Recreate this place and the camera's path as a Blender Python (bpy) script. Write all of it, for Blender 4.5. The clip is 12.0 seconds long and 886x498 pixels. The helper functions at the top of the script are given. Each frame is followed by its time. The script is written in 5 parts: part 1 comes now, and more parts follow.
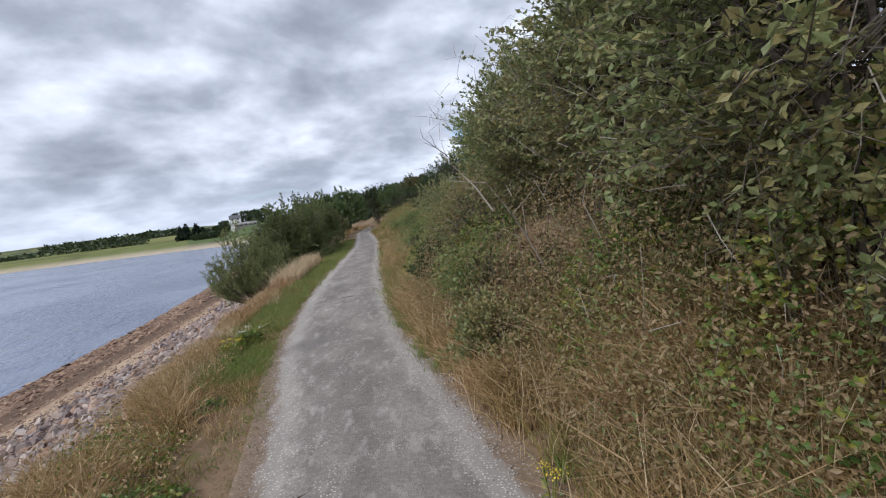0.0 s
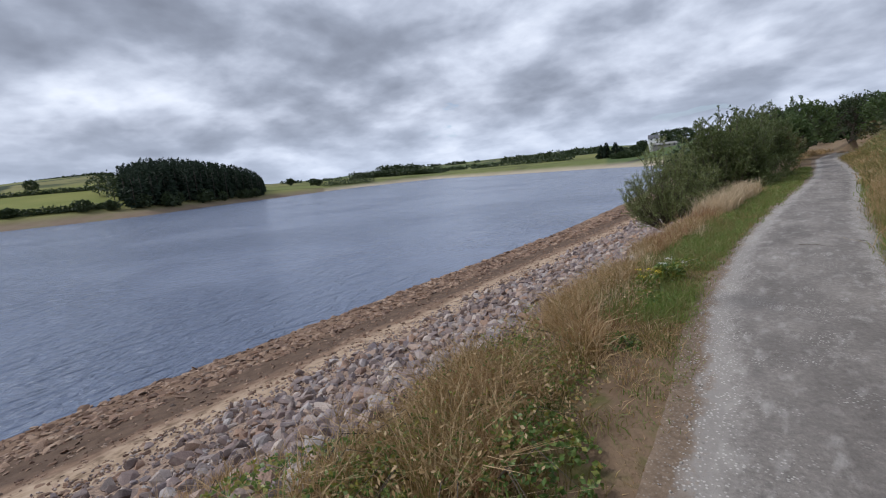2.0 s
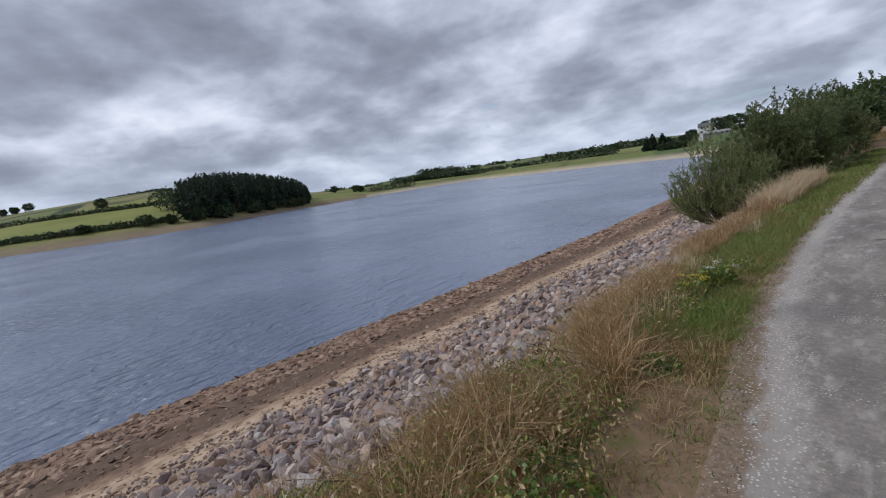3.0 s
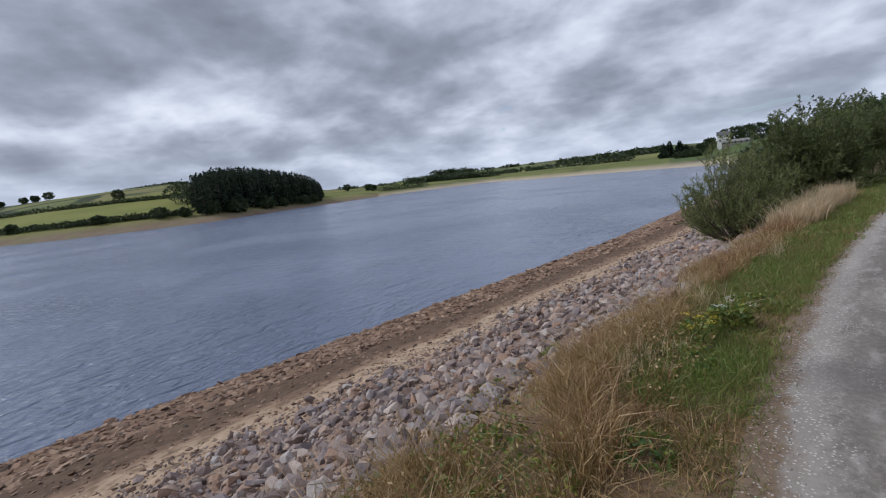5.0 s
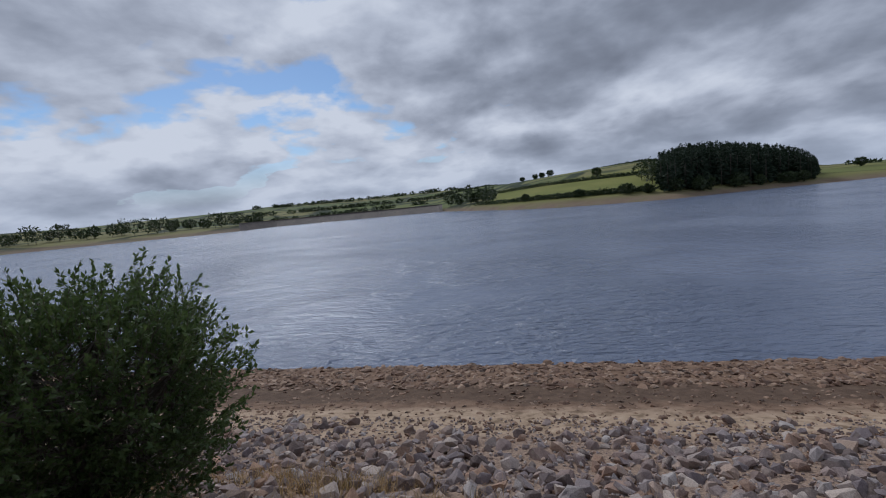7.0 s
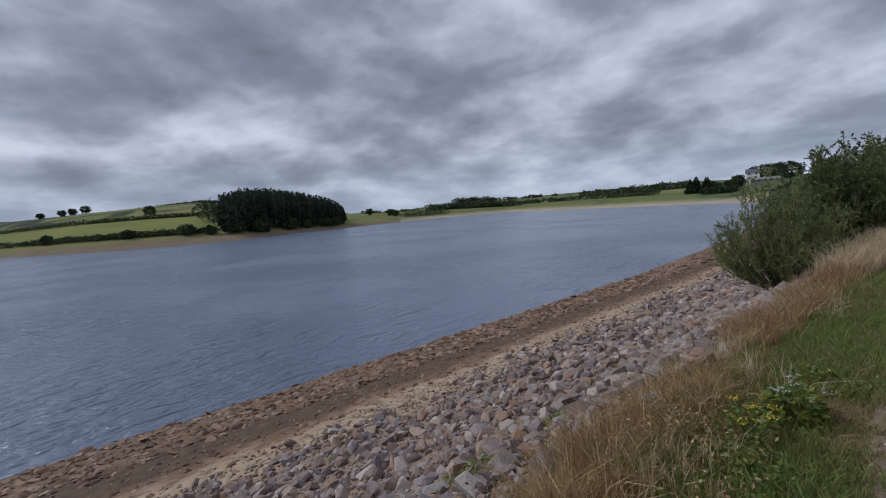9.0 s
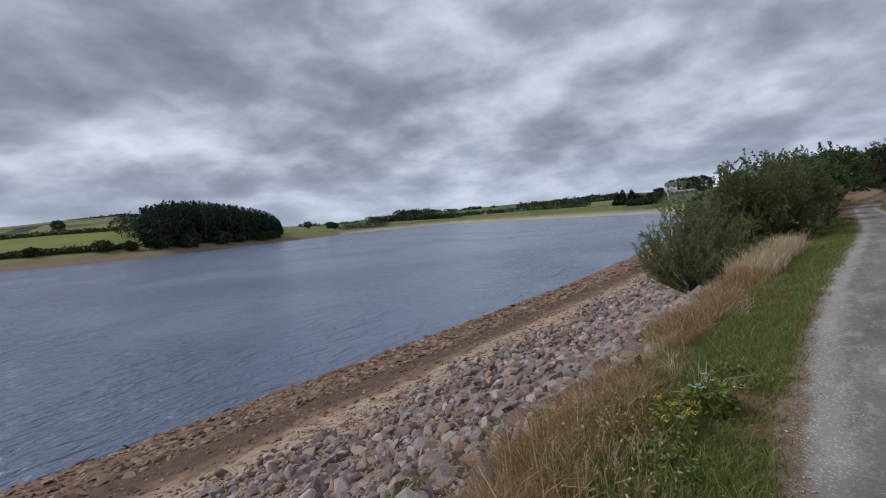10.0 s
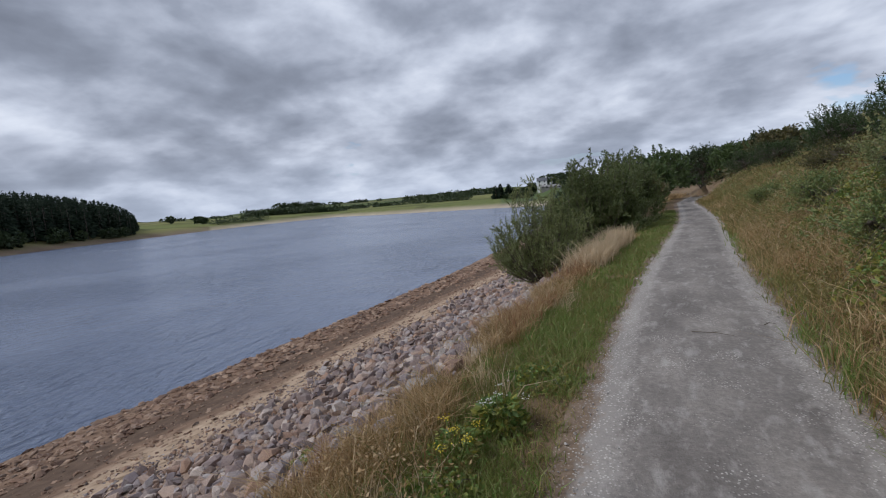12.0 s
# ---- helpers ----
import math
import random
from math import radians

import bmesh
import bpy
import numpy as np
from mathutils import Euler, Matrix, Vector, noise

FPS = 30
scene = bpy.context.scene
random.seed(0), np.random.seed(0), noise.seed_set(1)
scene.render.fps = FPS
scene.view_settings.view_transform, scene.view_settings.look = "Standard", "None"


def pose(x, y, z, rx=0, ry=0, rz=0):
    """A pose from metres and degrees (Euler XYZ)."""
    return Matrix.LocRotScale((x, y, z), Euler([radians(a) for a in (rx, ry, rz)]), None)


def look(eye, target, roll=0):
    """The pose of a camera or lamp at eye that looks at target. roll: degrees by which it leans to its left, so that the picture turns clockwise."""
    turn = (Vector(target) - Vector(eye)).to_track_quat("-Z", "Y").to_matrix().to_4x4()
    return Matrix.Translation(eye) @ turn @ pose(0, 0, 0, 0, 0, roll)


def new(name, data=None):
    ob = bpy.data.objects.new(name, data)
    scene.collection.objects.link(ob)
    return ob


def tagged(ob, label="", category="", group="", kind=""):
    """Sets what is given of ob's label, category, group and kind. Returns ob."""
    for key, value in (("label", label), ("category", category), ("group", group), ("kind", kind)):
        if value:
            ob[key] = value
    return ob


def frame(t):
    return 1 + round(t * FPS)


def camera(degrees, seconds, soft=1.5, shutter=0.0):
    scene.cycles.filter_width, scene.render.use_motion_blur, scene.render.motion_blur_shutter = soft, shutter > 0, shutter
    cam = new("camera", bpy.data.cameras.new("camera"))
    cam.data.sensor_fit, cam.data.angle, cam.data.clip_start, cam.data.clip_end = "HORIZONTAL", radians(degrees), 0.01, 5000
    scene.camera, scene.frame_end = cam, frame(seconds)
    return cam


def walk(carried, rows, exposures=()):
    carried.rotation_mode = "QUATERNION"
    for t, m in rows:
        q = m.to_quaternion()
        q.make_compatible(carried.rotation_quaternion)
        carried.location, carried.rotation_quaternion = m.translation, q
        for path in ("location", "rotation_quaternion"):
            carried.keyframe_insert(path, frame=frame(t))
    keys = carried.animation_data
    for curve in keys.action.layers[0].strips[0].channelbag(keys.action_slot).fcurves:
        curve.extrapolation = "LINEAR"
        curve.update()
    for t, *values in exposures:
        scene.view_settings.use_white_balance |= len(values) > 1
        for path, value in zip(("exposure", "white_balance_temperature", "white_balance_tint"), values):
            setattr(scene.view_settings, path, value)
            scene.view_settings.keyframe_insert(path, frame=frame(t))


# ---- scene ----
cam = camera(89.5, 12.0, soft=1.1)
PATH = [
    (0, (0.689, 0.679, 1.777), (1.014, 2.641, 1.574), -7.5),
    (0.5, (0.47, 0.877, 1.716), (-0.102, 2.75, 1.311), -9.2),
    (1, (0.443, 1.165, 1.707), (-0.465, 2.894, 1.274), -12.5),
    (1.5, (0.416, 1.386, 1.708), (-0.616, 3.049, 1.297), -11.2),
    (2, (0.165, 1.624, 1.699), (-1.116, 3.121, 1.355), -5.4),
    (2.5, (0.065, 1.83, 1.694), (-1.317, 3.237, 1.363), -4.9),
    (3, (0.134, 2.15, 1.694), (-1.287, 3.521, 1.379), -8.1),
    (3.2, (0.165, 2.258, 1.679), (-1.266, 3.619, 1.363), -10.2),
    (4.8, (-0.058, 2.975, 1.731), (-1.484, 4.344, 1.423), -7.1),
    (5, (-0.093, 3.135, 1.722), (-1.549, 4.472, 1.418), -6.4),
    (5.5, (-0.313, 3.473, 1.647), (-1.794, 4.742, 1.205), -3.9),
    (6, (-0.521, 3.665, 1.643), (-2.334, 4.389, 1.206), -8.1),
    (6.5, (-0.617, 3.855, 1.666), (-2.589, 3.633, 1.415), -5.1),
    (6.7, (-0.627, 3.873, 1.669), (-2.574, 3.457, 1.473), -5.4),
    (8.3, (-0.575, 4.02, 1.635), (-2.537, 4.348, 1.433), -4.0),
    (8.5, (-0.593, 4.059, 1.645), (-2.436, 4.811, 1.452), -4.1),
    (9, (-0.553, 4.094, 1.691), (-2.072, 5.383, 1.515), -4.3),
    (9.5, (-0.54, 4.121, 1.691), (-1.904, 5.574, 1.523), -4.5),
    (10, (-0.536, 4.128, 1.688), (-1.873, 5.608, 1.545), -4.7),
    (10.5, (-0.463, 4.143, 1.7), (-1.707, 5.702, 1.552), -4.2),
    (11, (-0.277, 4.325, 1.671), (-1.517, 5.885, 1.51), -4.2),
    (11.5, (-0.123, 4.658, 1.67), (-1.21, 6.327, 1.492), -5.6),
    (12, (-0.165, 5.084, 1.674), (-1.094, 6.842, 1.459), -4.8),
]
# the clip's camera opens up for the dark hedge and closes towards the bright sky
EXPOSURES = [(0, 0.42, 5980, 10), (0.5, 0.34, 5980, 10), (1.5, 0.32, 5920, 10), (2.5, 0.06, 5920, 10), (5.0, 0.02, 5920, 10), (5.5, 0.08, 5920, 10), (6.0, 0.12, 5920, 10), (6.5, -0.27, 5800, 10), (8.5, -0.48, 5800, 10), (9.0, -0.34, 5800, 10), (9.5, -0.22, 5920, 10), (12, -0.05, 5920, 10)]
walk(cam, [(t, look(eye, target, roll)) for t, eye, target, roll in PATH], EXPOSURES)

# ---- world and light ----
SUN_AZ, SUN_EL = 128.0, 42.0          # degrees left of +Y, and above the horizon


def nd(tree, kind, **inputs):
    n = tree.nodes.new(kind)
    for key, value in inputs.items():
        n.inputs[key.replace("_", " ")].default_value = value
    return n


def math_node(tree, op, a, b=None, clamp=False):
    n = tree.nodes.new("ShaderNodeMath")
    n.operation, n.use_clamp = op, clamp
    for i, v in enumerate((a, b)):
        if v is None:
            continue
        if isinstance(v, (int, float)):
            n.inputs[i].default_value = v
        else:
            tree.links.new(v, n.inputs[i])
    return n.outputs[0]


def ramp(tree, fac, stops, mode="LINEAR"):
    n = tree.nodes.new("ShaderNodeValToRGB")
    n.color_ramp.interpolation = mode
    el = n.color_ramp.elements
    while len(el) < len(stops):
        el.new(0.5)
    for e, (p, c) in zip(el, stops):
        e.position = p
        e.color = (*c, 1) if len(c) == 3 else c
    tree.links.new(fac, n.inputs[0])
    return n.outputs[0]


def g(v):
    return (v, v, v)


def noise_tex(tree, vec, scale, detail=4.0, rough=0.55, distort=0.0):
    n = nd(tree, "ShaderNodeTexNoise", Scale=scale, Detail=detail, Roughness=rough, Distortion=distort)
    if vec is not None:
        tree.links.new(vec, n.inputs["Vector"])
    return n.outputs["Fac"]


def mix(tree, fac, a, b, blend="MIX"):
    n = tree.nodes.new("ShaderNodeMix")
    n.data_type, n.blend_type = "RGBA", blend
    for slot, v in ((0, fac), (6, a), (7, b)):
        if isinstance(v, (int, float)):
            n.inputs[slot].default_value = v
        elif isinstance(v, tuple):
            n.inputs[slot].default_value = (*v, 1)
        else:
            tree.links.new(v, n.inputs[slot])
    return n.outputs[2]


def build_world():
    w = bpy.data.worlds.new("sky")
    scene.world = w
    w.use_nodes = True
    t = w.node_tree
    t.nodes.clear()
    co = t.nodes.new("ShaderNodeTexCoord").outputs["Generated"]
    sep = t.nodes.new("ShaderNodeSeparateXYZ")
    t.links.new(co, sep.inputs[0])
    # clouds on a flat layer: rows drawn together towards the horizon
    def layer(lift):
        up = math_node(t, "ADD", math_node(t, "MAXIMUM", sep.outputs[2], 0.0), 0.24 + lift)
        comb = t.nodes.new("ShaderNodeCombineXYZ")
        t.links.new(math_node(t, "DIVIDE", sep.outputs[0], up), comb.inputs[0])
        t.links.new(math_node(t, "DIVIDE", sep.outputs[1], up), comb.inputs[1])
        dome = nd(t, "ShaderNodeMapping")
        dome.inputs["Location"].default_value = (0.0, 0.0, lift * 2.0)
        dome.inputs["Scale"].default_value = (1.0, 1.0, 2.0)
        t.links.new(co, dome.inputs[0])
        return comb.outputs[0], dome.outputs[0]

    def towards(az, start, gain):
        d = math_node(t, "ADD", math_node(t, "MULTIPLY", sep.outputs[0], -math.sin(radians(az))),
                      math_node(t, "MULTIPLY", sep.outputs[1], math.cos(radians(az))))
        return math_node(t, "MULTIPLY", math_node(t, "MAXIMUM", math_node(t, "SUBTRACT", d, start), 0.0), gain)
    # the layer thins out towards the sun, and a little over the wooded hill
    opening = math_node(t, "ADD", towards(SUN_AZ, 0.78, 1.18), towards(-16.0, 0.94, 4.0))

    def thickness(vec, dome):
        heap = noise_tex(t, dome, 5.0, 7.0, 0.52, 0.2)
        big = noise_tex(t, vec, 0.6, 2.0, 0.5, 0.2)
        billow = noise_tex(t, vec, 1.45, 7.0, 0.52, 0.25)
        vor = t.nodes.new("ShaderNodeTexVoronoi")
        vor.feature = "SMOOTH_F1"
        for key, value in (("Scale", 2.1), ("Smoothness", 0.35), ("Detail", 3.0), ("Roughness", 0.5)):
            vor.inputs[key].default_value = value
        warp = t.nodes.new("ShaderNodeVectorMath")
        warp.operation = "MULTIPLY_ADD"
        wn = nd(t, "ShaderNodeTexNoise", Scale=2.2, Detail=5.0)
        t.links.new(vec, wn.inputs["Vector"])
        t.links.new(wn.outputs["Color"], warp.inputs[0])
        warp.inputs[1].default_value = (0.40, 0.40, 0.40)
        t.links.new(vec, warp.inputs[2])
        t.links.new(warp.outputs[0], vor.inputs["Vector"])
        puff = math_node(t, "SUBTRACT", 0.55, vor.outputs["Distance"])
        s = math_node(t, "ADD", math_node(t, "MULTIPLY", big, 0.9), math_node(t, "MULTIPLY", billow, 1.0))
        s = math_node(t, "ADD", math_node(t, "SUBTRACT", s, 0.67), math_node(t, "MULTIPLY", puff, 0.36))
        s = math_node(t, "ADD", s, math_node(t, "MULTIPLY", heap, 0.85))
        return math_node(t, "SUBTRACT", s, opening)
    thick = thickness(*layer(0.0))
    above = thickness(*layer(0.05))
    cover = ramp(t, thick, [(0.16, g(0)), (0.27, g(1))])
    # upper sides and thin edges are bright, thick bases dark
    shade = math_node(t, "ADD", math_node(t, "MULTIPLY", thick, 0.66), math_node(t, "ADD", 0.01, math_node(t, "MULTIPLY", math_node(t, "SUBTRACT", above, thick), 1.05)))
    grey = ramp(t, shade, [(0.06, (0.80, 0.81, 0.85)), (0.22, (0.62, 0.64, 0.70)), (0.36, (0.47, 0.49, 0.55)), (0.50, (0.35, 0.37, 0.425)),
                           (0.64, (0.275, 0.292, 0.34)), (0.82, (0.215, 0.228, 0.268))])
    # towards the horizon the layer is seen on edge, through more air
    low = ramp(t, sep.outputs[2], [(0.0, g(1)), (0.13, g(0))])
    grey = mix(t, math_node(t, "MULTIPLY", low, 0.5), grey, (0.56, 0.61, 0.71))
    cover = math_node(t, "MAXIMUM", cover, ramp(t, sep.outputs[2], [(0.04, g(1)), (0.16, g(0))]))
    sky = t.nodes.new("ShaderNodeTexSky")
    sky.sky_type, sky.sun_disc = "NISHITA", False
    sky.sun_elevation, sky.sun_rotation = radians(SUN_EL), radians(-SUN_AZ)
    sky.dust_density, sky.ozone_density = 0.2, 3.0
    b1 = nd(t, "ShaderNodeBackground", Strength=0.10)
    b2 = nd(t, "ShaderNodeBackground", Strength=1.0)
    t.links.new(sky.outputs[0], b1.inputs[0])
    t.links.new(grey, b2.inputs[0])
    m = t.nodes.new("ShaderNodeMixShader")
    t.links.new(cover, m.inputs[0])
    t.links.new(b1.outputs[0], m.inputs[1])
    t.links.new(b2.outputs[0], m.inputs[2])
    out = t.nodes.new("ShaderNodeOutputWorld")
    t.links.new(m.outputs[0], out.inputs[0])


build_world()
sun_data = bpy.data.lights.new("sun", "SUN")
sun_data.energy, sun_data.angle, sun_data.color = 2.1, radians(20), (1.0, 0.94, 0.86)
sun = new("sun", sun_data)
_a, _e = radians(SUN_AZ), radians(SUN_EL)
sun.matrix_world = look((-math.sin(_a) * math.cos(_e) * 100, math.cos(_a) * math.cos(_e) * 100, math.sin(_e) * 100), (0, 0, 0))


# ---- materials ----
def material(name):
    m = bpy.data.materials.new(name)
    m.use_nodes = True
    t = m.node_tree
    return m, t, t.nodes["Principled BSDF"]


def pos(tree):
    return tree.nodes.new("ShaderNodeNewGeometry").outputs["Position"]


def bump(tree, bsdf, height, strength, dist):
    n = nd(tree, "ShaderNodeBump", Strength=strength, Distance=dist)
    tree.links.new(height, n.inputs["Height"])
    tree.links.new(n.outputs[0], bsdf.inputs["Normal"])


def pick(tree):
    """A chance number for each piece: of its object, and of its island in a joined mesh."""
    a = tree.nodes.new("ShaderNodeObjectInfo").outputs["Random"]
    b = tree.nodes.new("ShaderNodeNewGeometry").outputs["Random Per Island"]
    return math_node(tree, "FRACT", math_node(tree, "ADD", a, b))


def leaf_material(name, colours, rough=0.55, through_light=0.35, spread=0.35):
    """Thin leaves or blades: chance colour per leaf, patches over the plant, light let through."""
    m, t, b = material(name)
    r = pick(t)
    patch = noise_tex(t, pos(t), 1.3, 3.0)
    f = math_node(t, "ADD", math_node(t, "MULTIPLY", r, 1 - spread),
                  math_node(t, "MULTIPLY", ramp(t, patch, [(0.3, g(0)), (0.7, g(1))]), spread))
    n = len(colours)
    col = ramp(t, f, [(i / (n - 1), c) for i, c in enumerate(colours)])
    grain = noise_tex(t, pos(t), 60.0, 2.0)
    col = mix(t, 1.0, col, ramp(t, grain, [(0.3, g(0.78)), (0.7, g(1.12))]), "MULTIPLY")
    t.links.new(col, b.inputs["Base Color"])
    b.inputs["Roughness"].default_value = rough
    tr = t.nodes.new("ShaderNodeBsdfTranslucent")
    t.links.new(col, tr.inputs[0])
    ms = nd(t, "ShaderNodeMixShader", Fac=through_light)
    t.links.new(b.outputs[0], ms.inputs[1])
    t.links.new(tr.outputs[0], ms.inputs[2])
    t.links.new(ms.outputs[0], t.nodes["Material Output"].inputs[0])
    return m


M_DRY = leaf_material("dry_grass", [(0.27, 0.155, 0.065), (0.45, 0.30, 0.145), (0.60, 0.44, 0.25), (0.36, 0.235, 0.10), (0.21, 0.165, 0.055), (0.15, 0.08, 0.036)], spread=0.45)
M_BLOND = leaf_material("blond_grass", [(0.58, 0.45, 0.28), (0.66, 0.53, 0.36), (0.50, 0.37, 0.21)])
M_RUST = leaf_material("rusty_grass", [(0.22, 0.11, 0.055), (0.33, 0.18, 0.09), (0.43, 0.28, 0.16)])
M_GREEN = leaf_material("green_grass", [(0.11, 0.185, 0.03), (0.15, 0.24, 0.045), (0.21, 0.265, 0.065), (0.29, 0.275, 0.10), (0.13, 0.20, 0.037)])
M_OLIVE = leaf_material("olive_grass", [(0.20, 0.17, 0.05), (0.31, 0.25, 0.085), (0.15, 0.155, 0.042), (0.40, 0.30, 0.13), (0.22, 0.13, 0.05)], spread=0.5)
M_SALLOW = leaf_material("sallow_leaf", [(0.08, 0.11, 0.034), (0.12, 0.155, 0.05), (0.17, 0.20, 0.072), (0.095, 0.13, 0.04)])
M_WILLOW = leaf_material("willow_leaf", [(0.13, 0.16, 0.05), (0.20, 0.235, 0.08), (0.28, 0.305, 0.125), (0.17, 0.205, 0.065)])
M_SHRUB = leaf_material("shrub_leaf", [(0.045, 0.08, 0.022), (0.075, 0.12, 0.034), (0.11, 0.155, 0.05), (0.06, 0.09, 0.025)])
M_THORN = leaf_material("thorn_leaf", [(0.105, 0.165, 0.05), (0.17, 0.235, 0.078), (0.23, 0.285, 0.11), (0.31, 0.31, 0.095), (0.22, 0.155, 0.06)])
M_HEDGE = leaf_material("hedge_leaf", [(0.12, 0.155, 0.055), (0.19, 0.235, 0.09), (0.28, 0.30, 0.13), (0.36, 0.31, 0.13), (0.28, 0.19, 0.11)], spread=0.5, through_light=0.42)
M_DEADLEAF = leaf_material("dead_leaf", [(0.10, 0.06, 0.035), (0.16, 0.10, 0.055), (0.22, 0.15, 0.08)])
M_FERN = leaf_material("withered_fern", [(0.17, 0.10, 0.055), (0.30, 0.20, 0.11), (0.24, 0.19, 0.085), (0.38, 0.27, 0.15), (0.17, 0.165, 0.06)], spread=0.5)
M_BRAMBLE = leaf_material("bramble_leaf", [(0.07, 0.13, 0.03), (0.12, 0.20, 0.045), (0.18, 0.26, 0.065), (0.33, 0.31, 0.06), (0.20, 0.15, 0.06)], rough=0.45)
M_GORSE = leaf_material("gorse_needle", [(0.03, 0.06, 0.018), (0.05, 0.085, 0.025), (0.075, 0.11, 0.035)])
M_PINE = leaf_material("pine_needle", [(0.012, 0.024, 0.012), (0.018, 0.036, 0.016), (0.028, 0.048, 0.02)], rough=0.85, through_light=0.1)
M_FARLEAF = leaf_material("far_leaf", [(0.028, 0.05, 0.018), (0.045, 0.07, 0.024), (0.07, 0.092, 0.03)], through_light=0.15)
M_FARBUSH = leaf_material("far_bush_leaf", [(0.05, 0.075, 0.028), (0.08, 0.105, 0.04), (0.115, 0.13, 0.055)], through_light=0.2)
M_HEATH = leaf_material("heath_leaf", [(0.10, 0.085, 0.035), (0.15, 0.13, 0.05), (0.085, 0.095, 0.035), (0.18, 0.13, 0.07)])
M_WHITE = leaf_material("white_petal", [(0.75, 0.74, 0.68), (0.82, 0.81, 0.76)])
M_YELLOW = leaf_material("yellow_petal", [(0.75, 0.55, 0.04), (0.80, 0.65, 0.08)])


def plain(name, c1, c2, scale, rough=0.8, bump_strength=0.3, bump_dist=0.01):
    m, t, b = material(name)
    p = pos(t)
    n1, n2 = noise_tex(t, p, scale, 6.0), noise_tex(t, p, scale * 0.13, 3.0)
    f = math_node(t, "ADD", math_node(t, "MULTIPLY", n1, 0.6), math_node(t, "MULTIPLY", n2, 0.4))
    t.links.new(ramp(t, f, [(0.35, c1), (0.65, c2)]), b.inputs["Base Color"])
    b.inputs["Roughness"].default_value = rough
    bump(t, b, n1, bump_strength, bump_dist)
    return m


M_BARK = plain("bark", (0.05, 0.04, 0.03), (0.14, 0.115, 0.09), 40.0)
M_DEADWOOD = plain("dead_wood", (0.20, 0.17, 0.14), (0.36, 0.32, 0.27), 50.0)
M_RENDER = plain("white_render", (0.70, 0.70, 0.68), (0.80, 0.80, 0.78), 2.0)
M_SLATE = plain("slate_roof", (0.07, 0.075, 0.085), (0.13, 0.13, 0.14), 3.0, rough=0.6)
M_STONEWALL = plain("grey_stone_wall", (0.17, 0.165, 0.155), (0.30, 0.29, 0.275), 1.5)
M_WINDOW = plain("dark_window_glass", (0.02, 0.022, 0.026), (0.03, 0.034, 0.04), 1.0, rough=0.1, bump_strength=0.0)
M_DAM = plain("dam_stone", (0.07, 0.06, 0.055), (0.15, 0.125, 0.105), 0.6)


def stone_material(name, colours):
    m, t, b = material(name)
    p = pos(t)
    r = pick(t)
    n = len(colours)
    col = ramp(t, r, [(i / (n - 1), c) for i, c in enumerate(colours)])
    fleck, stain = noise_tex(t, p, 55.0, 5.0, 0.65), noise_tex(t, p, 7.0, 4.0)
    col = mix(t, 1.0, col, ramp(t, fleck, [(0.3, g(0.62)), (0.7, g(1.28))]), "MULTIPLY")
    col = mix(t, ramp(t, stain, [(0.56, g(0)), (0.72, g(0.45))]), col, (0.43, 0.37, 0.31))
    t.links.new(col, b.inputs["Base Color"])
    b.inputs["Roughness"].default_value = 0.85
    bump(t, b, fleck, 0.5, 0.012)
    return m


M_STONE = stone_material("slope_stone", [(0.095, 0.07, 0.064), (0.31, 0.235, 0.212), (0.15, 0.115, 0.112), (0.42, 0.305, 0.235), (0.21, 0.165, 0.16), (0.53, 0.44, 0.38), (0.115, 0.088, 0.085), (0.36, 0.225, 0.15), (0.185, 0.15, 0.155), (0.28, 0.235, 0.23), (0.40, 0.36, 0.34)])
M_SLAB = stone_material("pale_slab", [(0.26, 0.235, 0.22), (0.37, 0.335, 0.305), (0.21, 0.185, 0.175), (0.32, 0.27, 0.235)])
M_SHORESTONE = stone_material("shore_stone", [(0.10, 0.055, 0.036), (0.23, 0.135, 0.085), (0.39, 0.27, 0.185), (0.14, 0.08, 0.054), (0.29, 0.18, 0.118), (0.07, 0.046, 0.034)])
M_CHIP = stone_material("gravel_chip", [(0.22, 0.20, 0.19), (0.36, 0.335, 0.31), (0.48, 0.45, 0.42), (0.28, 0.25, 0.235)])


